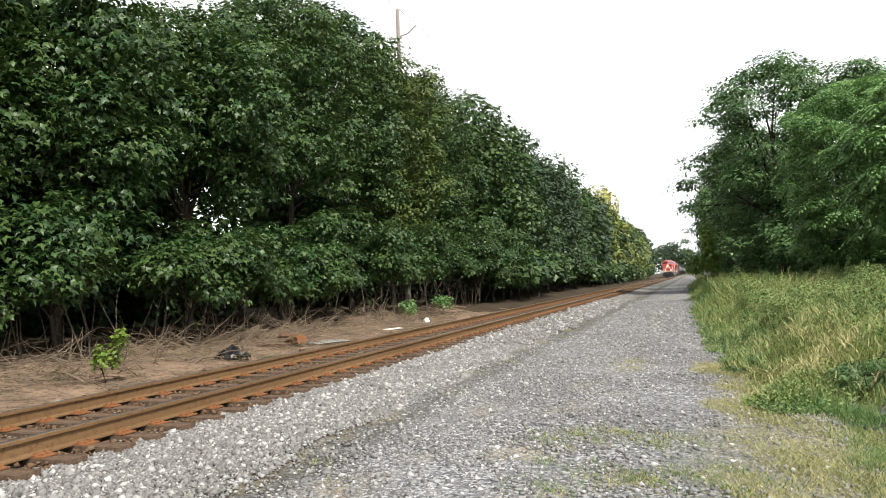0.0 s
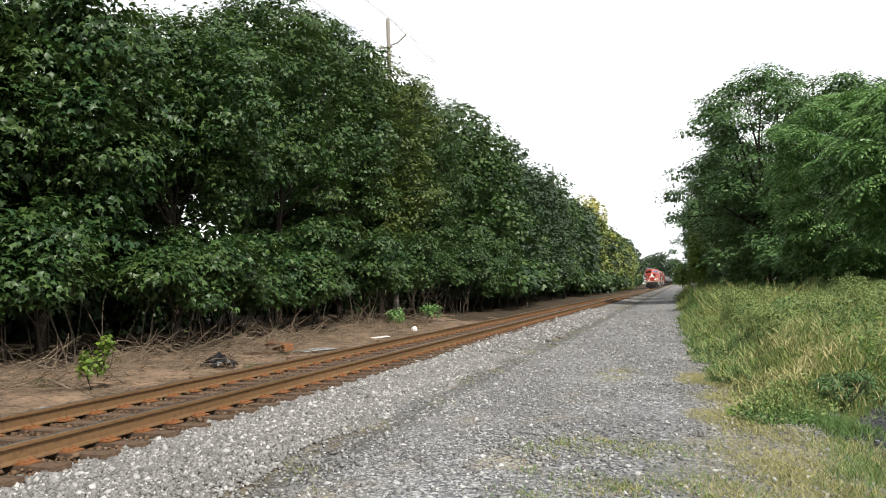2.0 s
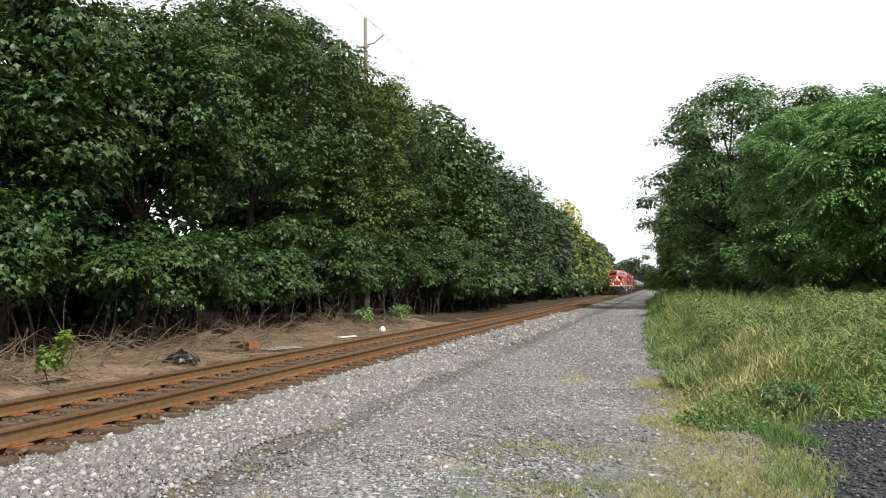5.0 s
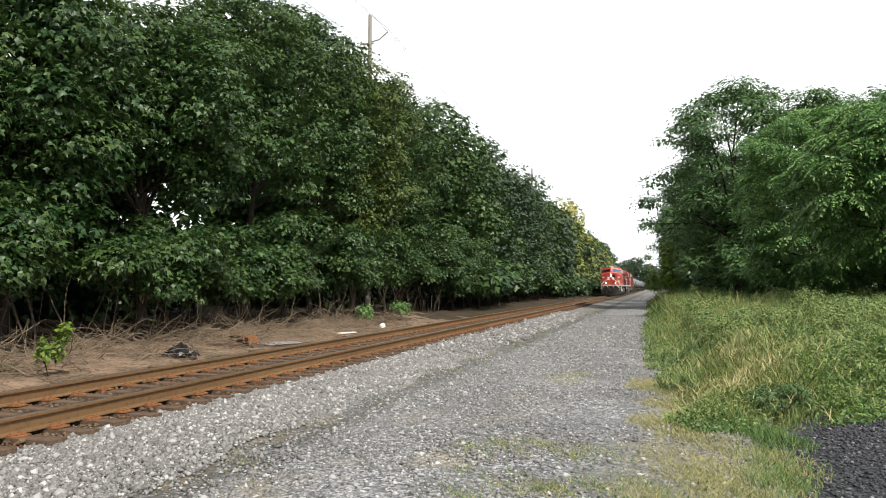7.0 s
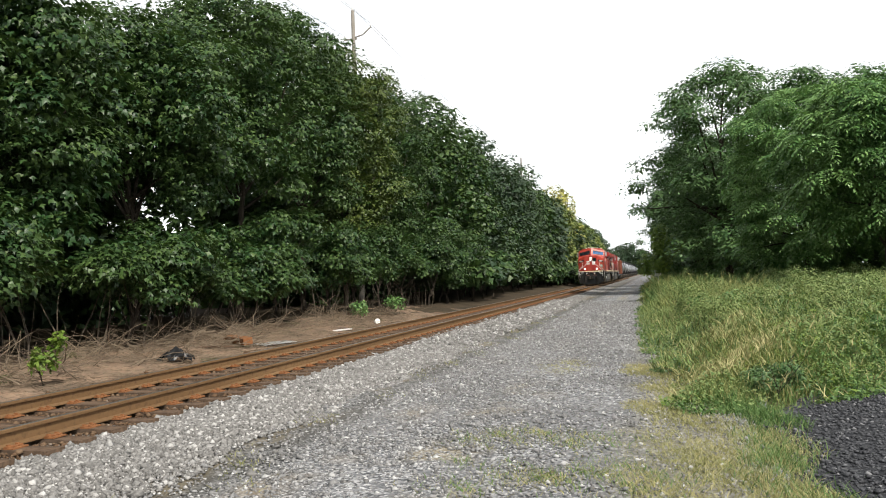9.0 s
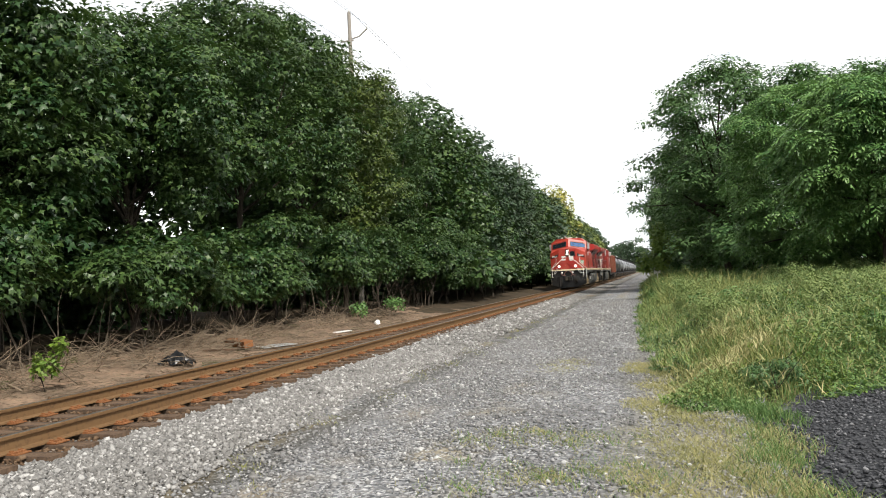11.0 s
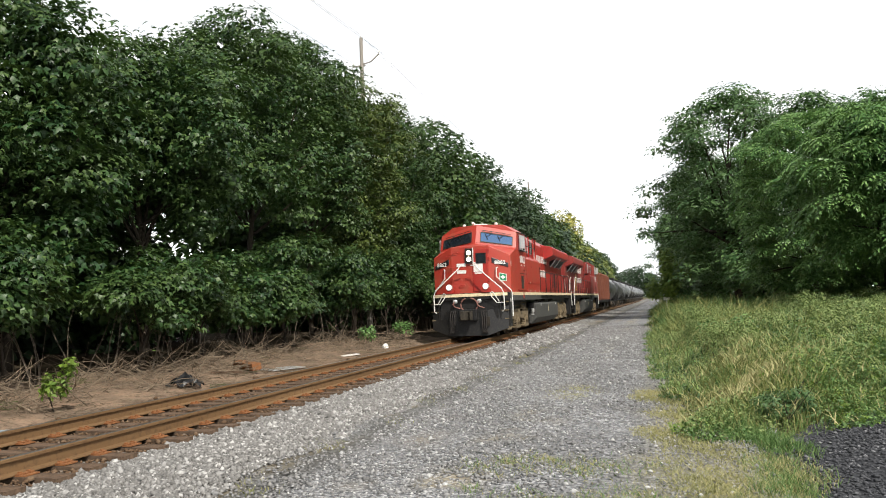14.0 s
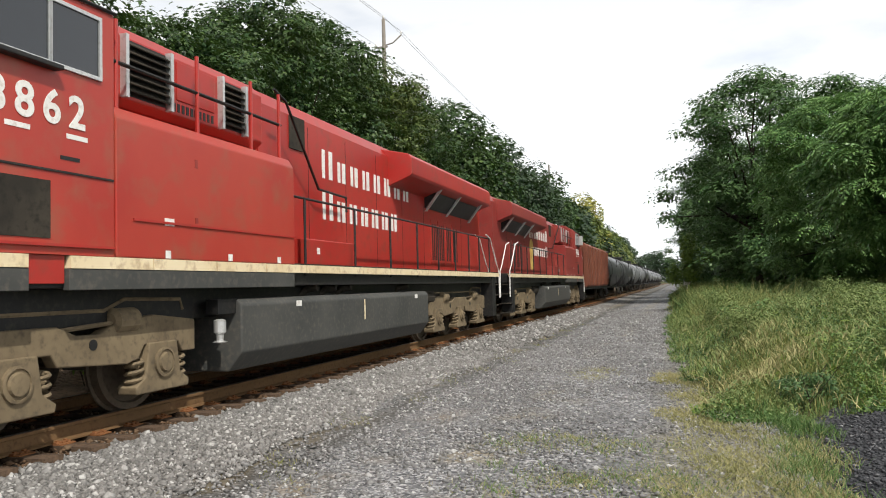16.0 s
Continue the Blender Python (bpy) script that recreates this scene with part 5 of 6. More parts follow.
    part("door_window_frame", quad_frame(new_bm(), [(0.27, 1.926, 2.80), (0.60, 1.926, 2.80), (0.60, 1.926, 3.14), (0.27, 1.926, 3.14)], 0, 1, 0, 1, 0.02, 0.03), M["dark"], lo)
    part("reflector_strip", box(new_bm(), 0.115, 0.150, 1.915, 1.93, 2.75, 3.38), M["white"], lo)
    part("headlight_box", box(new_bm(), -0.17, 0.12, 1.88, 1.97, 2.78, 3.36), M["dark"], lo, bevel=0.01)
    for z in (3.19, 2.95):
        h = part("headlight", lathe(new_bm(), (-0.02, 1.88, z), "y", [(0.03, 0.085), (-0.015, 0.085), (-0.03, 0.05)], 20), M["head"], lo, "lit round headlight")
        part("headlight_ring", lathe(new_bm(), (-0.02, 1.89, z), "y", [(0.0, 0.115), (-0.03, 0.108), (-0.03, 0.090), (0.0, 0.090)], 20), M["truck"], h)
    qn = [A, B, C, D]
    ql = [mir(B), mir(A), mir(D), mir(C)]
    for q, u0, u1, sgn in ((qn, 0.14, 0.90, 1), (ql, 0.10, 0.86, -1)):
        nb = part("number_board", on_quad(new_bm(), q, u0, u1, 0.655, 0.765, 0.03, 0.05), M["plastic"], lo, "black number board with pale figures", bevel=0.01)
        qq = [Vector(p) for p in q]
        n = (qq[1] - qq[0]).cross(qq[3] - qq[0]).normalized()
        c = qq[0].lerp(qq[1], (u0 + u1) / 2).lerp(qq[3].lerp(qq[2], (u0 + u1) / 2), 0.71) + n * 0.034
        x = (qq[1] - qq[0]).normalized()
        up = n.cross(x)
        letters("number_lettering", "8862", 0.20, Matrix(((x.x, up.x, n.x, c.x), (x.y, up.y, n.y, c.y), (x.z, up.z, n.z, c.z), (0, 0, 0, 1))), M["white"], nb, 0.002, 1.08)
    # the maker's shield and lettering on the nose, as plain shapes
    for x0, x1, z0, z1 in ((0.14, 0.50, 2.46, 2.84), (0.18, 0.46, 2.38, 2.44)):
        part("emblem_stroke", box(new_bm(), x0, x1, 1.915, 1.928, z0, z1), M["white"], lo)
    for x0, x1, z0, z1 in ((-0.52, -0.16, 2.67, 2.80), (-0.52, -0.16, 2.42, 2.55)):
        part("emblem_stroke", box(new_bm(), x0, x1, 1.936, 1.949, z0, z1), M["white"], lo)
    sg = part("first_aid_sign", on_quad(new_bm(), qn, 0.46, 0.80, 0.275, 0.46, 0.012, 0.015), M["white"], lo, "green square sign with a white cross")
    part("green_field", on_quad(new_bm(), qn, 0.48, 0.78, 0.288, 0.448, 0.016, 0.006), M["green"], sg)
    b = on_quad(new_bm(), qn, 0.605, 0.655, 0.315, 0.42, 0.020, 0.006)
    on_quad(b, qn, 0.53, 0.73, 0.35, 0.385, 0.0205, 0.006)
    part("cross", b, M["white"], sg)
    for x, z in ((-0.55, 3.22), (-0.85, 3.10), (-0.75, 2.66), (-0.75, 2.22), (-0.3, 1.98)):
        y = 1.95 if abs(x) < 0.72 else 1.95 + (abs(x) - 0.72) * 0.346
        part("grab_iron", tube(new_bm(), [(x - 0.09, y, z), (x - 0.09, y - 0.07, z), (x + 0.09, y - 0.07, z), (x + 0.09, y, z)], 0.012, 6), red, lo)
    for z in (2.1, 2.9, 3.2):
        part("door_hinge", box(new_bm(), 0.69, 0.76, 1.90, 1.96, z, z + 0.10), red, lo)
    # front platform: anticlimber, ditch lights, steps, plough, coupler, hoses
    part("front_sill", prism(new_bm(), [(-0.85, 1.45), (0.85, 1.45), (1.40, 1.75), (1.40, 2.3), (-1.40, 2.3), (-1.40, 1.75)], "z", 1.42, 1.53), M["dark"], lo, bevel=0.02)
    part("front_stripe", prism(new_bm(), [(-0.87, 1.42), (0.87, 1.42), (1.43, 1.73), (1.43, 2.3), (-1.43, 2.3), (-1.43, 1.73)], "z", 1.532, 1.645), M["cream"], lo, "weathered cream front stripe")
    part("platform", prism(new_bm(), [(-0.85, 1.45), (0.85, 1.45), (1.42, 1.75), (1.42, 2.25), (-1.42, 2.25), (-1.42, 1.75)], "z", 1.646, 1.665), M["truckdark"], lo)
    for s in (-1, 1):
        hs = part("ditch_light_box", box(new_bm(), s * 0.70 - 0.15, s * 0.70 + 0.15, 1.38, 1.7, 1.666, 1.80), red, lo, bevel=0.01)
        part("ditch_light_shell", lathe(new_bm(), (s * 0.70, 1.35, 1.90), "y", [(0.28, 0.05), (0.2, 0.10), (0.04, 0.12), (0.0, 0.12), (0.0, 0.10)], 18), M["alu"], hs)
        part("ditch_light", lathe(new_bm(), (s * 0.70, 1.355, 1.90), "y", [(0.02, 0.098), (-0.015, 0.085), (-0.03, 0.04)], 18), M["head"], hs, "lit ditch light")
        # stepwell
        st = part("stepwell", box(new_bm(), s * 1.16, s * 1.50, 1.86, 2.20, 0.38, 1.62), M["dark"], lo, "black stepwell panel", bevel=0.01)
        b = box(new_bm(), s * 1.14, s * 1.20, 1.6, 1.9, 0.38, 1.53)
        part("stepwell_side", b, M["dark"], st)
        for k in range(4):
            z = 0.36 + k * 0.31
            part("step", box(new_bm(), s * 1.18, s * 1.48, 1.66, 1.88, z, z + 0.025), M["truckdark"], st)
            part("step_edge", box(new_bm(), s * 1.18, s * 1.48, 1.64, 1.66, z - 0.005, z + 0.030), M["truck"], st, "worn grey step edge")
        part("round_marker", lathe(new_bm(), (s * 1.502, 1.99, 1.35), "x", [(0, 0.07), (s * 0.006, 0.07)], 16), M["white"], st)
        # white handrails
        b = tube(new_bm(), [(s * 0.10, 1.62, 2.70), (s * 0.30, 1.60, 2.70), (s * 0.36, 1.58, 2.60), (s * 1.26, 1.52, 1.80), (s * 1.34, 1.52, 1.62), (s * 1.34, 1.54, 1.02), (s * 1.26, 1.56, 0.95)], 0.022, 8)
        part("front_handrail", b, M["white"], lo, "white bent front handrail")
        b = tube(new_bm(), [(s * 1.05, 2.04, 2.60), (s * 1.0, 1.96, 2.58), (s * 1.0, 1.93, 2.25), (s * 1.50, 2.16, 1.72), (s * 1.53, 2.18, 1.6), (s * 1.53, 2.18, 0.75)], 0.022, 8)
        part("corner_handrail", b, M["white"], lo, "white bent corner handrail")
        b = tube(new_bm(), [(s * 1.16, 1.50, 1.32), (s * 0.98, 1.46, 1.62), (s * 0.92, 1.42, 1.70), (s * 0.86, 1.42, 1.66), (s * 0.90, 1.42, 1.5), (s * 1.08, 1.45, 1.28), (s * 1.34, 1.5, 1.28)], 0.018, 6)
        part("cut_lever", b, M["white"], lo)
        # hose bundle
        for k in range(3):
            b = tube(new_bm(), [(s * (0.50 + 0.08 * k), 1.40, 1.02), (s * (0.52 + 0.08 * k), 1.34, 0.8), (s * (0.53 + 0.07 * k), 1.34, 0.35), (s * (0.55 + 0.07 * k), 1.36, 0.22)], 0.02, 6)
            box(b, s * (0.55 + 0.07 * k) - 0.03, s * (0.55 + 0.07 * k) + 0.03, 1.32, 1.40, 0.20, 0.30)
            part("air_hose", b, M["rubber"], lo)
    b = new_bm()
    prof = [(-1.46, 1.74), (-0.72, 1.50), (0.72, 1.50), (1.46, 1.74)]
    tops = [1.16, 1.02, 1.02, 1.16]
    lows = [0.34, 0.09, 0.09, 0.34]
    fr = [[b.verts.new((x, y - (0.10 if k == 0 else 0.0), z)) for (x, y), z in zip(prof, zs)] for k, zs in enumerate((lows, tops))]
    bk = [[b.verts.new((x, y + 0.06 - (0.10 if k == 0 else 0.0), z)) for (x, y), z in zip(prof, zs)] for k, zs in enumerate((lows, tops))]
    for i in range(3):
        b.faces.new((fr[0][i], fr[0][i + 1], fr[1][i + 1], fr[1][i]))
        b.faces.new((bk[0][i + 1], bk[0][i], bk[1][i], bk[1][i + 1]))
        b.faces.new((fr[1][i], fr[1][i + 1], bk[1][i + 1], bk[1][i]))
        b.faces.new((fr[0][i + 1], fr[0][i], bk[0][i], bk[0][i + 1]))
    for i in (0, 3):
        b.faces.new((fr[0][i], fr[1][i], bk[1][i], bk[0][i]))
    part("snow_plough", b, M["dark"], lo, "black V-shaped plough with dull scuffs")
    part("plough_brace", box(new_bm(), -1.1, 1.1, 1.56, 1.8, 0.7, 1.42), M["dark"], lo)
    part("draft_pocket", box(new_bm(), -0.35, 0.35, 1.32, 1.6, 0.66, 1.06), M["dark"], lo, bevel=0.02)
    part("coupler_pad", box(new_bm(), 0.52, 0.80, 1.36, 1.44, 0.45, 0.78), M["truckdark"], lo)
    coupler(lo, 0.93, -1)
    coupler(lo, 23.2, 1)
    b = new_bm()
    tube(b, [(0.32 * math.cos(a) + 0.05, 1.36 - 0.06 * math.sin(a), 1.22 + 0.27 * math.sin(a)) for a in [math.pi * (0.62 + 1.8 * k / 16) for k in range(17)]], 0.028, 7)
    part("jumper_cable", b, M["hose"], lo, "looped pinkish jumper cable")
    for x in (-0.5, 0.42):
        b = lathe(new_bm(), (x, 1.48, 1.36), "y", [(0.1, 0.05), (0.05, 0.08), (-0.10, 0.08), (-0.12, 0.05)], 12)
        part("jumper_socket", b, M["alu"], lo, "pale round cable socket")
        part("jumper_lead", tube(new_bm(), [(x, 1.38, 1.36), (x - 0.06, 1.33, 1.26), (x + 0.02, 1.34, 1.16), (x + 0.2, 1.38, 1.10)], 0.024, 6), M["hose"], lo)
    # cab sides
    for s in (1, -1):
        q = [(s * 1.53, 3.35, 1.66), (s * 1.53, 5.65, 1.66), (s * 1.53, 5.65, 4.02), (s * 1.53, 3.35, 4.02)]
        if s < 0:
            q = [q[1], q[0], q[3], q[2]]
        def uv(a, c):
            return ((a - 3.35) / 2.3, (c - 3.35) / 2.3) if s > 0 else ((5.65 - c) / 2.3, (5.65 - a) / 2.3)
        def wv(z):
            return (z - 1.66) / 2.36
        for a, c, z0, z1, nm in ((3.78, 4.02, 3.36, 3.92, "quarter_window"), (4.20, 4.80, 3.38, 3.93, "side_window"), (4.84, 5.42, 3.38, 3.93, "side_window")):
            u0, u1 = uv(a, c)
            w = part(nm, on_quad(new_bm(), q, u0, u1, wv(z0), wv(z1), 0.008, 0.02), M["glass"], lo, "dark reflecting cab window")
            part("window_frame", quad_frame(new_bm(), q, u0, u1, wv(z0), wv(z1), 0.025, 0.035, 0.03), M["alu"] if nm == "side_window" else M["red2"], w)
        u0, u1 = uv(4.12, 4.9)
        part("armrest", on_quad(new_bm(), q, u0, u1, wv(3.30), wv(3.345), 0.10, 0.11), M["dark"], lo, bevel=0.01)
        b = box(new_bm(), s * 1.56, s * 1.76, 4.02, 4.07, 3.38, 3.90)
        part("wind_deflector", b, M["alu"], lo, "pale wind deflector", bevel=0.01)
        m = pose(s * 1.536, 4.70, 2.96, 90, 0, 90 if s > 0 else -90)
        letters("number_lettering", "8862", 0.42, m, M["white"], lo, 0.003, 1.42)
        for y in (4.35, 5.02):
            part("small_lettering", box(new_bm(), s * 1.53, s * 1.535, y, y + 0.26, 2.72, 2.765), M["white"], lo)
        part("cab_panel", on_quad(new_bm(), q, *uv(4.30, 4.83), wv(1.80), wv(2.31), 0.008, 0.012), M["truckdark"], lo, "dark louvred panel")
        part("cab_ledge", on_quad(new_bm(), q, *uv(4.0, 5.62), wv(2.395), wv(2.415), 0.012, 0.02), M["dark"], lo)
        part("lower_trim", on_quad(new_bm(), q, *uv(3.5, 5.62), wv(1.73), wv(1.755), 0.03, 0.04), red, lo)
        part("cab_slot", on_quad(new_bm(), q, *uv(4.95, 5.18), wv(2.52), wv(2.555), 0.006, 0.012), M["dark"], lo)
        part("cab_gutter", tube(new_bm(), [(s * 1.545, 3.66, 4.03), (s * 1.545, 5.66, 4.07)], 0.018, 6), M["dark"], lo)
        part("nose_sticker", on_quad(new_bm(), [(s * 1.5, 2.22, 2.6), (s * 1.53, 3.3, 2.6), (s * 1.53, 3.3, 3.0), (s * 1.5, 2.22, 3.0)], 0.08, 0.14, 0.1, 0.6, 0.006, 0.01), M["white"], lo)
        # low wide equipment box behind the cab
        bx = part("equipment_box", prism(new_bm(), [(s * 0.5, 1.66), (s * 1.535, 1.66), (s * 1.535, 3.05), (s * 1.46, 3.17), (s * 0.5, 3.19)], "y", 5.66, 9.32), M["red3"], lo, "red low side box, more orange than the hood", bevel=0.015)
        for y, z, h in ((6.40, 2.02, 0.10), (6.95, 2.72, 0.12), (6.95, 2.08, 0.08)):
            part("sticker", box(new_bm(), s * 1.535, s * 1.540, y, y + (0.16 if h == 0.10 else 0.05), z, z + h * 0.8), M["white"] if h == 0.10 else M["red2"], bx)
        part("trim_bar", box(new_bm(), s * 1.535, s * 1.552, 5.9, 9.3, 2.035, 2.06), red, bx)
        for y in (6.4, 7.6, 8.8):
            part("sticker", box(new_bm(), s * 1.543, s * 1.547, y, y + 0.09, 1.665, 1.75), M["white"], bx)
        # blower housing above it, with louvres
        part("blower_housing", prism(new_bm(), [(s * 0.5, 3.30), (s * 1.12, 3.30), (s * 1.22, 3.38), (s * 1.22, 4.05), (s * 1.05, 4.22), (s * 0.5, 4.25)], "y", 5.95, 9.0), red, lo, bevel=0.015)
        for y0, y1 in ((6.15, 6.85), (7.95, 8.45)):
            lv = part("louvre", box(new_bm(), s * 1.20, s * 1.226, y0, y1, 3.42, 4.03), M["dark"], lo, "dark louvred intake")
            for k in range(7):
                z = 3.45 + k * 0.083
                part("slat", prism(new_bm(), [(s * 1.226, z + 0.05), (s * 1.285, z), (s * 1.29, z + 0.012), (s * 1.226, z + 0.065)], "y", y0, y1), M["truckdark"], lv)
            for y in (y0 - 0.05, y1 + 0.005):
                part("louvre_post", box(new_bm(), s * 1.20, s * 1.30, y, y + 0.05, 3.38, 4.06), M["alu"], lv)
        b = new_bm()
        for k in range(10):
            box(b, s * 1.222, s * 1.228, 6.98 + k * 0.085, 7.03 + k * 0.085, 3.42, 3.52)
        part("vent_grid", b, M["dark"], lo)
        part("access_panel", box(new_bm(), s * 1.205, s * 1.232, 7.05, 7.82, 3.56, 4.02), red, lo, bevel=0.008)
        # rails round the housing
        b = new_bm()
        tube(b, [(s * 1.40, 5.78, 3.66), (s * 1.40, 9.2, 3.66)], 0.022, 7)
        part("upper_handrail", b, M["dark"], lo)
        for y in (5.82, 7.2, 8.4, 9.15):
            part("stanchion", tube(new_bm(), [(s * 1.40, y, 3.16), (s * 1.40, y, 4.1)], 0.025, 7), red, lo)
        # main hood
        part("hood_side_panel", box(new_bm(), s * 0.93, s * 0.965, 9.32, 22.3, 1.67, 4.08), red, lo, "red hood side with door seams")
        for k, y in enumerate((10.9, 12.4, 13.9, 15.4, 16.9, 20.2)):
            part("seam", box(new_bm(), s * 0.964, s * 0.968, y, y + 0.012, 1.75, 4.0 if y < 14.6 else 3.4), M["dark"], lo)
        part("hood_vent", box(new_bm(), s * 0.965, s * 0.99, 10.25, 10.75, 3.55, 4.08), M["truckdark"], lo, "dark louvred vent")
        part("battery_box", box(new_bm(), s * 0.965, s * 1.35, 10.0, 11.9, 1.68, 2.08), red, lo, bevel=0.015)
        part("sticker", box(new_bm(), s * 1.35, s * 1.354, 10.4, 10.5, 1.85, 1.95), M["white"], lo)
        for k in range(4):
            y = 17.4 + k * 0.62
            d = part("hood_door", box(new_bm(), s * 0.965, s * 0.985, y, y + 0.56, 1.85, 2.95), red, lo, bevel=0.006)
            for j in range(3):
                part("door_slot", box(new_bm(), s * 0.985, s * 0.990, y + 0.08 + j * 0.15, y + 0.16 + j * 0.15, 1.95, 2.85), M["dark"], d)
        # road name as plain white shapes of bars
        for row, (count, step, z0) in enumerate(((8, 0.575, 3.22), (7, 0.54, 2.50))):
            for k in range(count):
                w, h = (0.44, 0.50) if k == 0 else (0.36, 0.37)
                y = 11.42 + k * step + (0.06 if k else 0)
                bar = 0.11
                b = box(new_bm(), s * 0.964, s * 0.972, y, y + bar, z0, z0 + h)
                box(b, s * 0.964, s * 0.972, y + w - 0.17, y + w - 0.03, z0, z0 + h)
                part("letter_shape", b, M["white"], lo)
        # walkway handrail
        b = tube(new_bm(), [(s * 1.47, 9.35, 2.66), (s * 1.48, 21.4, 2.66), (s * 1.48, 21.6, 2.62)], 0.02, 7)
        part("walkway_handrail", b, M["dark"], lo)
        for y in (9.75, 11.6, 13.3, 14.9, 16.4, 17.8, 19.1, 20.2, 21.4):
            part("stanchion", tube(new_bm(), [(s * 1.48, y, 1.5), (s * 1.48, y, 2.66)], 0.02, 6), M["dark"], lo)
        b = tube(new_bm(), [(s * 1.30, 9.2, 4.2), (s * 1.28, 9.6, 4.1), (s * 1.15, 10.9, 2.95), (s * 1.15, 12.0, 2.92), (s * 1.15, 12.0, 2.66)], 0.022, 7)
        part("ladder_rail", b, M["dark"], lo)
        # rear steps and rails
        rs = part("rear_stepwell", box(new_bm(), s * 1.12, s * 1.50, 21.6, 22.0, 0.38, 1.62), M["dark"], lo, bevel=0.01)
        for k in range(4):
            z = 0.36 + k * 0.31
            part("step", box(new_bm(), s * 1.16, s * 1.50, 22.0, 22.4, z, z + 0.03), M["truckdark"], rs)
        for x in (1.52, 1.2):
            b = tube(new_bm(), [(s * x, 20.9, 2.75), (s * x, 21.4, 2.66), (s * x, 22.1, 1.95), (s * x, 22.4, 1.75), (s * x, 22.45, 0.9)], 0.02, 7)
            part("rear_handrail", b, M["white"], lo, "white rear handrail")
        # radiator overhang
        part("radiator_shell", prism(new_bm(), [(s * 0.6, 3.45), (s * 0.96, 3.45), (s * 1.46, 3.64), (s * 1.50, 3.68), (s * 1.50, 4.04), (s * 1.42, 4.12), (s * 0.6, 4.30)], "y", 14.6, 21.6), red, lo, "flared red radiator housing", bevel=0.02)
        part("radiator_intake", prism(new_bm(), [(s * 0.96, 3.20), (s * 0.985, 3.20), (s * 1.28, 3.55), (s * 1.24, 3.56), (s * 0.96, 3.47)], "y", 17.0, 21.0), M["dark"], lo, "dark radiator intake")
        for y in (17.0, 18.7, 20.9):
            part("radiator_bracket", prism(new_bm(), [(s * 0.966, 3.12), (s * 1.02, 3.12), (s * 1.42, 3.62), (s * 1.34, 3.62)], "y", y, y + 0.06), M["alu"], lo)
        # fuel tank
    part("hood", prism(new_bm(), [(-0.94, 1.66), (0.94, 1.66), (0.94, 4.08), (0.72, 4.36), (-0.72, 4.36), (-0.94, 4.08)], "y", 5.66, 22.3), red, lo, "long red engine hood", bevel=0.02)
    b = new_bm()
    for y in (10.2, 12.4, 14.0):
        lathe(b, (0, y, 4.36), "z", [(0, 0.30), (0.08, 0.30), (0.10, 0.2)], 14)
    box(b, -0.45, 0.45, 15.0, 21.2, 4.30, 4.42)
    part("roof_fan_deck", b, M["truckdark"], lo)
    part("exhaust", box(new_bm(), -0.3, 0.3, 11.0, 11.9, 4.36, 4.55), M["truckdark"], lo, bevel=0.02)
    tk = part("fuel_tank", prism(new_bm(), [(-1.30, 0.28), (1.30, 0.28), (1.50, 0.52), (1.50, 1.12), (1.44, 1.20), (-1.44, 1.20), (-1.50, 1.12), (-1.50, 0.52)], "y", 7.95, 15.5), M["grey"], lo, "long dusty grey fuel tank", bevel=0.02)
    for s in (-1, 1):
        part("gauge_strip", box(new_bm(), s * 1.5, s * 1.506, 11.9, 11.94, 0.75, 1.1), M["cream"], tk)
        for y in (9.4, 14.6):
            part("tag", box(new_bm(), s * 1.5, s * 1.506, y, y + 0.16, 1.06, 1.14), M["white"], tk)
        for y in (10.2, 10.9, 11.5, 14.4):
            part("filler_pipe", tube(new_bm(), [(s * 1.1, y, 1.2), (s * 1.2, y + 0.1, 1.30), (s * 1.38, y + 0.12, 1.33)], 0.06, 8), M["truckdark"], tk)
        b = lathe(new_bm(), (s * 1.40, 7.62, 0.82), "z", [(-0.16, 0.02), (-0.14, 0.09), (-0.12, 0.04), (-0.04, 0.05), (-0.02, 0.075), (0.12, 0.075), (0.14, 0.04)], 14)
        part("fuel_filter", b, M["alu"], lo, "pale canister beside the tank")
        part("tank_bracket", box(new_bm(), s * 1.25, s * 1.42, 7.55, 7.95, 1.02, 1.2), M["dark"], lo)
        part("air_reservoir", lathe(new_bm(), (s * 1.12, 15.7, 1.05), "y", [(0, 0.05), (0.05, 0.17), (1.0, 0.17), (1.05, 0.05)], 12), M["truckdark"], lo)
    loco_truck(lo, 4.72, M["truck"])
    loco_truck(lo, 19.0, M["truck"])
    return lo


loco_a = locomotive("red diesel locomotive with lit headlights and a black plough")
loco_b = copy_thing(loco_a, pose(0, 46.4, 0, 0, 0, 180))
tagged(loco_b, "second faded red diesel locomotive coupled backwards behind the first")
b = lathe(new_bm(), (-0.966, 15.4, 2.75), "x", [(0, 0.42), (-0.008, 0.42)], 20)
box(b, -0.974, -0.966, 15.1, 15.7, 1.9, 2.6)
part("yellow_crest", b, M["yellow"], loco_b, "faded yellow crest on the hood")
for ob in loco_b.children_recursive:
    if ob.name.startswith(("headlight.", "ditch_light.")) and ob.data.materials and ob.data.materials[0] == M["head"]:
        ob.data = ob.data.copy()
        ob.data.materials[0] = M["alu"]
for ob in loco_b.children_recursive:  # its paint has faded
    if ob.type == "MESH" and ob.data.materials and ob.data.materials[0] in (M["red"], M["red3"]):
        ob.material_slots[0].link = "OBJECT"
        ob.material_slots[0].material = M["red2"]
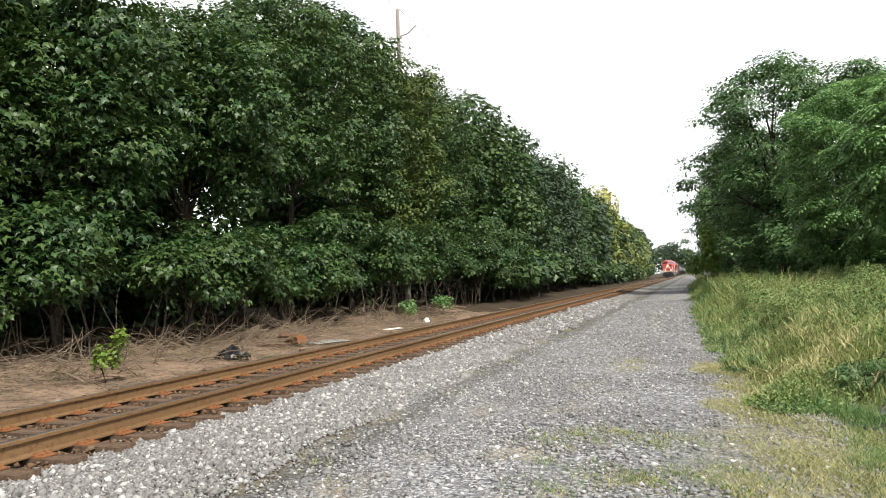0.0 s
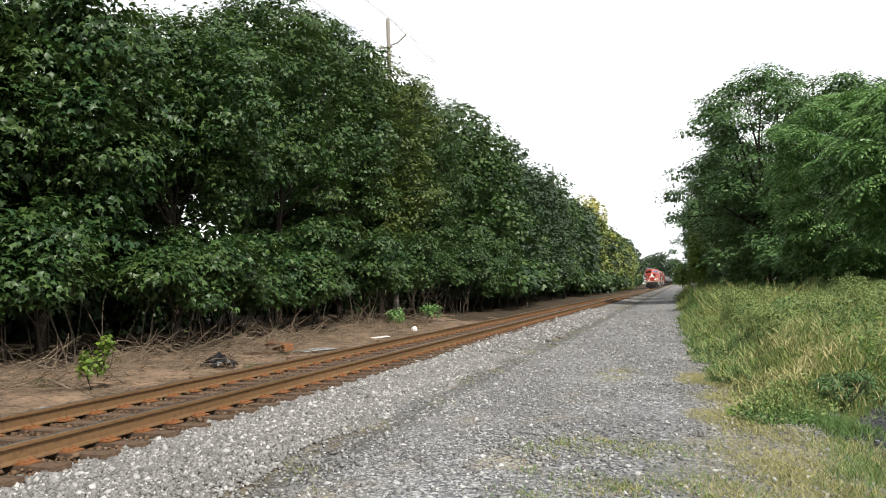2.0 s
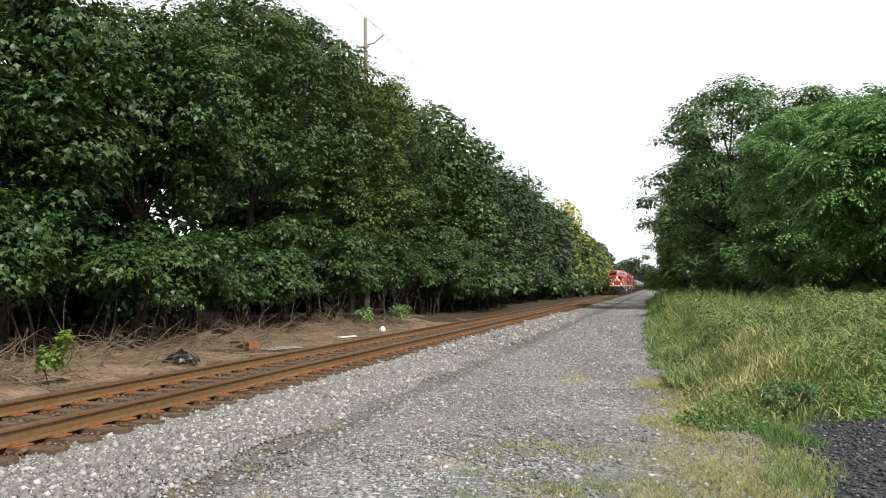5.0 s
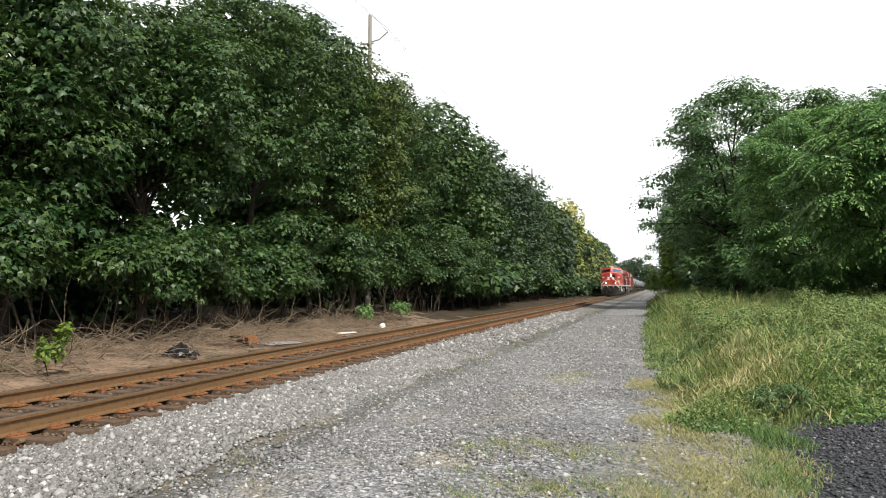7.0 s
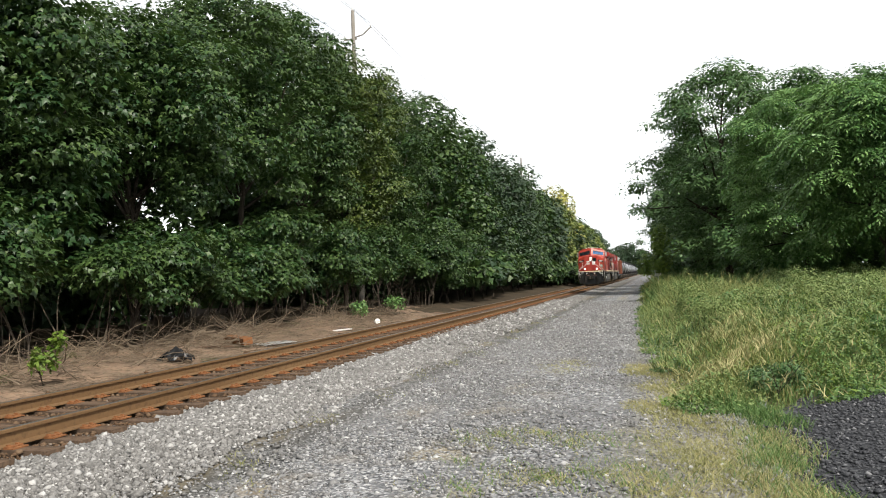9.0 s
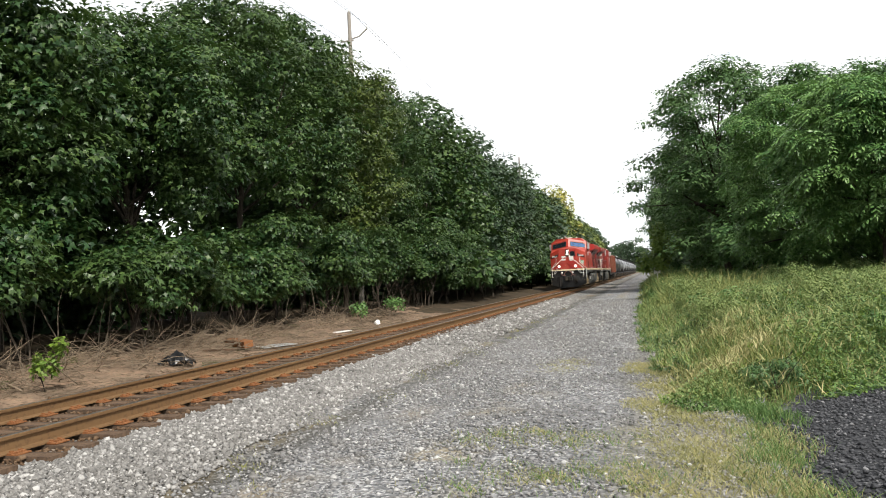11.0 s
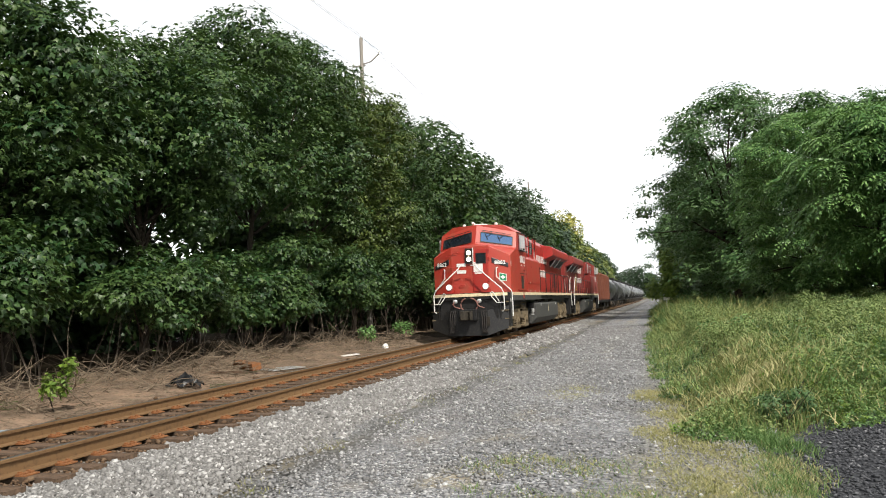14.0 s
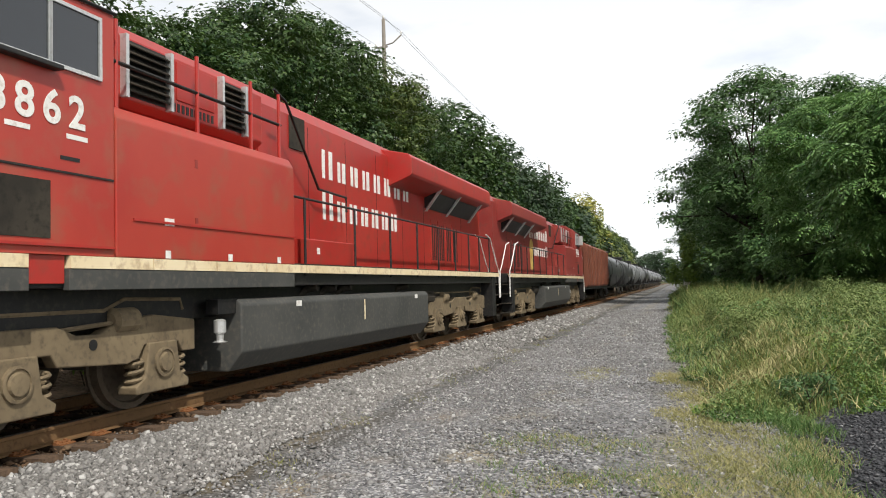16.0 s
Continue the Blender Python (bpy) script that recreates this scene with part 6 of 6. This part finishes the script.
for tr in [c for c in loco_b.children if c.name.startswith("truck")]:
    for c in tr.children:
        if c.name.startswith("wheelset"):
            WHEELS.append((c, -0.533))
TRAIN += [(loco_a, 0.0), (loco_b, 46.4)]
TURNED.add(loco_b)


def car_truck(parent, yc):
    tr = part("truck", box(new_bm(), -1.05, 1.05, yc - 0.15, yc + 0.15, 0.45, 0.75), M["truckdark"], parent, "dusty two-axle truck")
    for y in (-0.89, 0.89):
        b = new_bm()
        for s in (-1, 1):
            lathe(b, (0, yc + y, 0.42), "x", [(s * 0.68, 0.09), (s * 0.685, 0.445), (s * 0.71, 0.445), (s * 0.72, 0.42), (s * 0.82, 0.417), (s * 0.82, 0.33), (s * 0.78, 0.15), (s * 0.84, 0.1)], 20)
        tube(b, [(-1.0, yc + y, 0.42), (1.0, yc + y, 0.42)], 0.08, 8)
        part("wheelset", b, M["steel"], tr)
    for s in (-1, 1):
        b = prism(new_bm(), [(yc - 1.1, 0.36), (yc - 1.1, 0.58), (yc - 0.45, 0.80), (yc + 0.45, 0.80), (yc + 1.1, 0.58), (yc + 1.1, 0.36), (yc + 0.75, 0.36), (yc + 0.35, 0.22), (yc - 0.35, 0.22), (yc - 0.75, 0.36)], "x", s * 0.95, s * 1.08)
        part("side_frame", b, M["truckdark"], tr, bevel=0.01)


def box_car():
    car = empty("covered_wagon", "plain rust-brown covered freight wagon", "freight wagon")
    part("body", prism(new_bm(), [(-1.46, 1.05), (1.46, 1.05), (1.52, 1.2), (1.52, 3.55), (1.3, 3.75), (0, 3.9), (-1.3, 3.75), (-1.52, 3.55), (-1.52, 1.2)], "y", 1.0, 15.2), M["brown"], car, "rust-brown steel body", bevel=0.02)
    for k in range(15):
        y = 1.1 + k * 0.985
        for s in (-1, 1):
            part("rib", box(new_bm(), s * 1.515, s * 1.56, y, y + 0.08, 1.15, 3.55), M["brown"], car)
    part("end_frame", box(new_bm(), -1.3, 1.3, 0.75, 1.0, 0.85, 1.1), M["dark"], car)
    b = new_bm()
    for k in range(6):
        tube(b, [(0.9, 0.93, 1.2 + k * 0.4), (1.35, 0.93, 1.2 + k * 0.4)], 0.015, 5)
    for x in (0.9, 1.35):
        tube(b, [(x, 0.93, 1.0), (x, 0.93, 3.5)], 0.018, 5)
    part("ladder", b, M["brown"], car)
    part("side_sill", box(new_bm(), -1.4, 1.4, 0.9, 15.3, 0.9, 1.06), M["dark"], car)
    coupler(car, 0.0, -1)
    coupler(car, 16.2, 1)
    car_truck(car, 2.6)
    car_truck(car, 13.6)
    return car


def tank_car(mat, label):
    car = empty("tank_wagon", label, "tank wagon", "tank wagons of the train")
    prof = [(0.9, 0.15), (0.95, 0.7), (1.05, 1.15), (1.25, 1.40), (1.5, 1.47), (16.2, 1.47), (16.45, 1.40), (16.65, 1.15), (16.75, 0.7), (16.8, 0.15)]
    part("tank", lathe(new_bm(), (0, 0, 2.32), "y", prof, 32), mat, car, smooth=True)
    b = lathe(new_bm(), (0, 8.85, 3.7), "z", [(0, 0.7), (0.35, 0.7), (0.4, 0.6)], 16)
    part("dome", b, M["dark"], car)
    for s in (-1, 1):
        part("dome_railing", tube(new_bm(), [(s * 0.9, 7.4, 3.6), (s * 0.9, 7.4, 4.35), (s * 0.9, 10.3, 4.35), (s * 0.9, 10.3, 3.6)], 0.025, 5), M["dark"], car)
    for y in (3.6, 14.1):
        b = lathe(new_bm(), (0, y, 2.32), "y", [(0, 1.48), (0.0, 1.495), (0.1, 1.495), (0.1, 1.48)], 32)
        part("tank_band", b, M["dark"], car)
    part("stub_sill", box(new_bm(), -0.35, 0.35, 0.6, 17.1, 0.75, 1.0), M["dark"], car)
    for y in (1.1, 16.2):
        part("end_platform", box(new_bm(), -1.45, 1.45, y - 0.3, y + 0.6, 0.98, 1.06), M["dark"], car)
        b = tube(new_bm(), [(-1.4, y, 1.06), (-1.4, y, 2.0), (1.4, y, 2.0), (1.4, y, 1.06)], 0.025, 6)
        part("end_rail", b, M["dark"], car)
    for y in (2.6, 15.1):
        part("saddle", prism(new_bm(), [(-1.3, 1.0), (1.3, 1.0), (1.45, 1.9), (-1.45, 1.9)], "y", y - 0.25, y + 0.25), M["dark"], car)
    b = tube(new_bm(), [(1.35, 8.2, 0.7), (1.45, 8.2, 3.3), (0.9, 8.2, 3.75)], 0.02, 5)
    tube(b, [(1.35, 8.65, 0.7), (1.45, 8.65, 3.3), (0.9, 8.65, 3.75)], 0.02, 5)
    for k in range(7):
        tube(b, [(1.37, 8.2, 0.8 + 0.38 * k), (1.37, 8.65, 0.8 + 0.38 * k)], 0.014, 5)
    part("ladder", b, M["dark"], car)
    coupler(car, 0.0, -1)
    coupler(car, 17.7, 1)
    car_truck(car, 2.3)
    car_truck(car, 15.4)
    return car


wagon = box_car()
TRAIN.append((wagon, 45.3))
tank_a = tank_car(M["tank"], "glossy black cylindrical tank wagon")
tank_b = tank_car(M["tankgrey"], "dusty grey cylindrical tank wagon")
for k in range(11):
    src = tank_a if k < 2 or k % 4 == 0 else tank_b
    car = src if k == 0 or k == 2 else copy_thing(src, pose(0, 0, 0))
    TRAIN.append((car, 61.5 + 17.7 * k))


def motions():
    """The train rolls steadily towards the camera along the straight track; the locomotives' wheels turn."""
    for ob, y in TRAIN:
        walk(ob, [(t, pose(0, 6.35 + SPEED * (15.5 - t) + y, 0, 0, 0, 180 if ob in TURNED else 0)) for t in (0.0, 4.0, 8.0, 12.0, 16.0)])
    for ob, r in WHEELS:
        home = ob.matrix_basis.translation.copy()
        n = 288
        walk(ob, [(16.0 * k / n, pose(*home, math.degrees(SPEED * 16.0 * k / n / r), 0, 0)) for k in range(n + 1)])


motions()
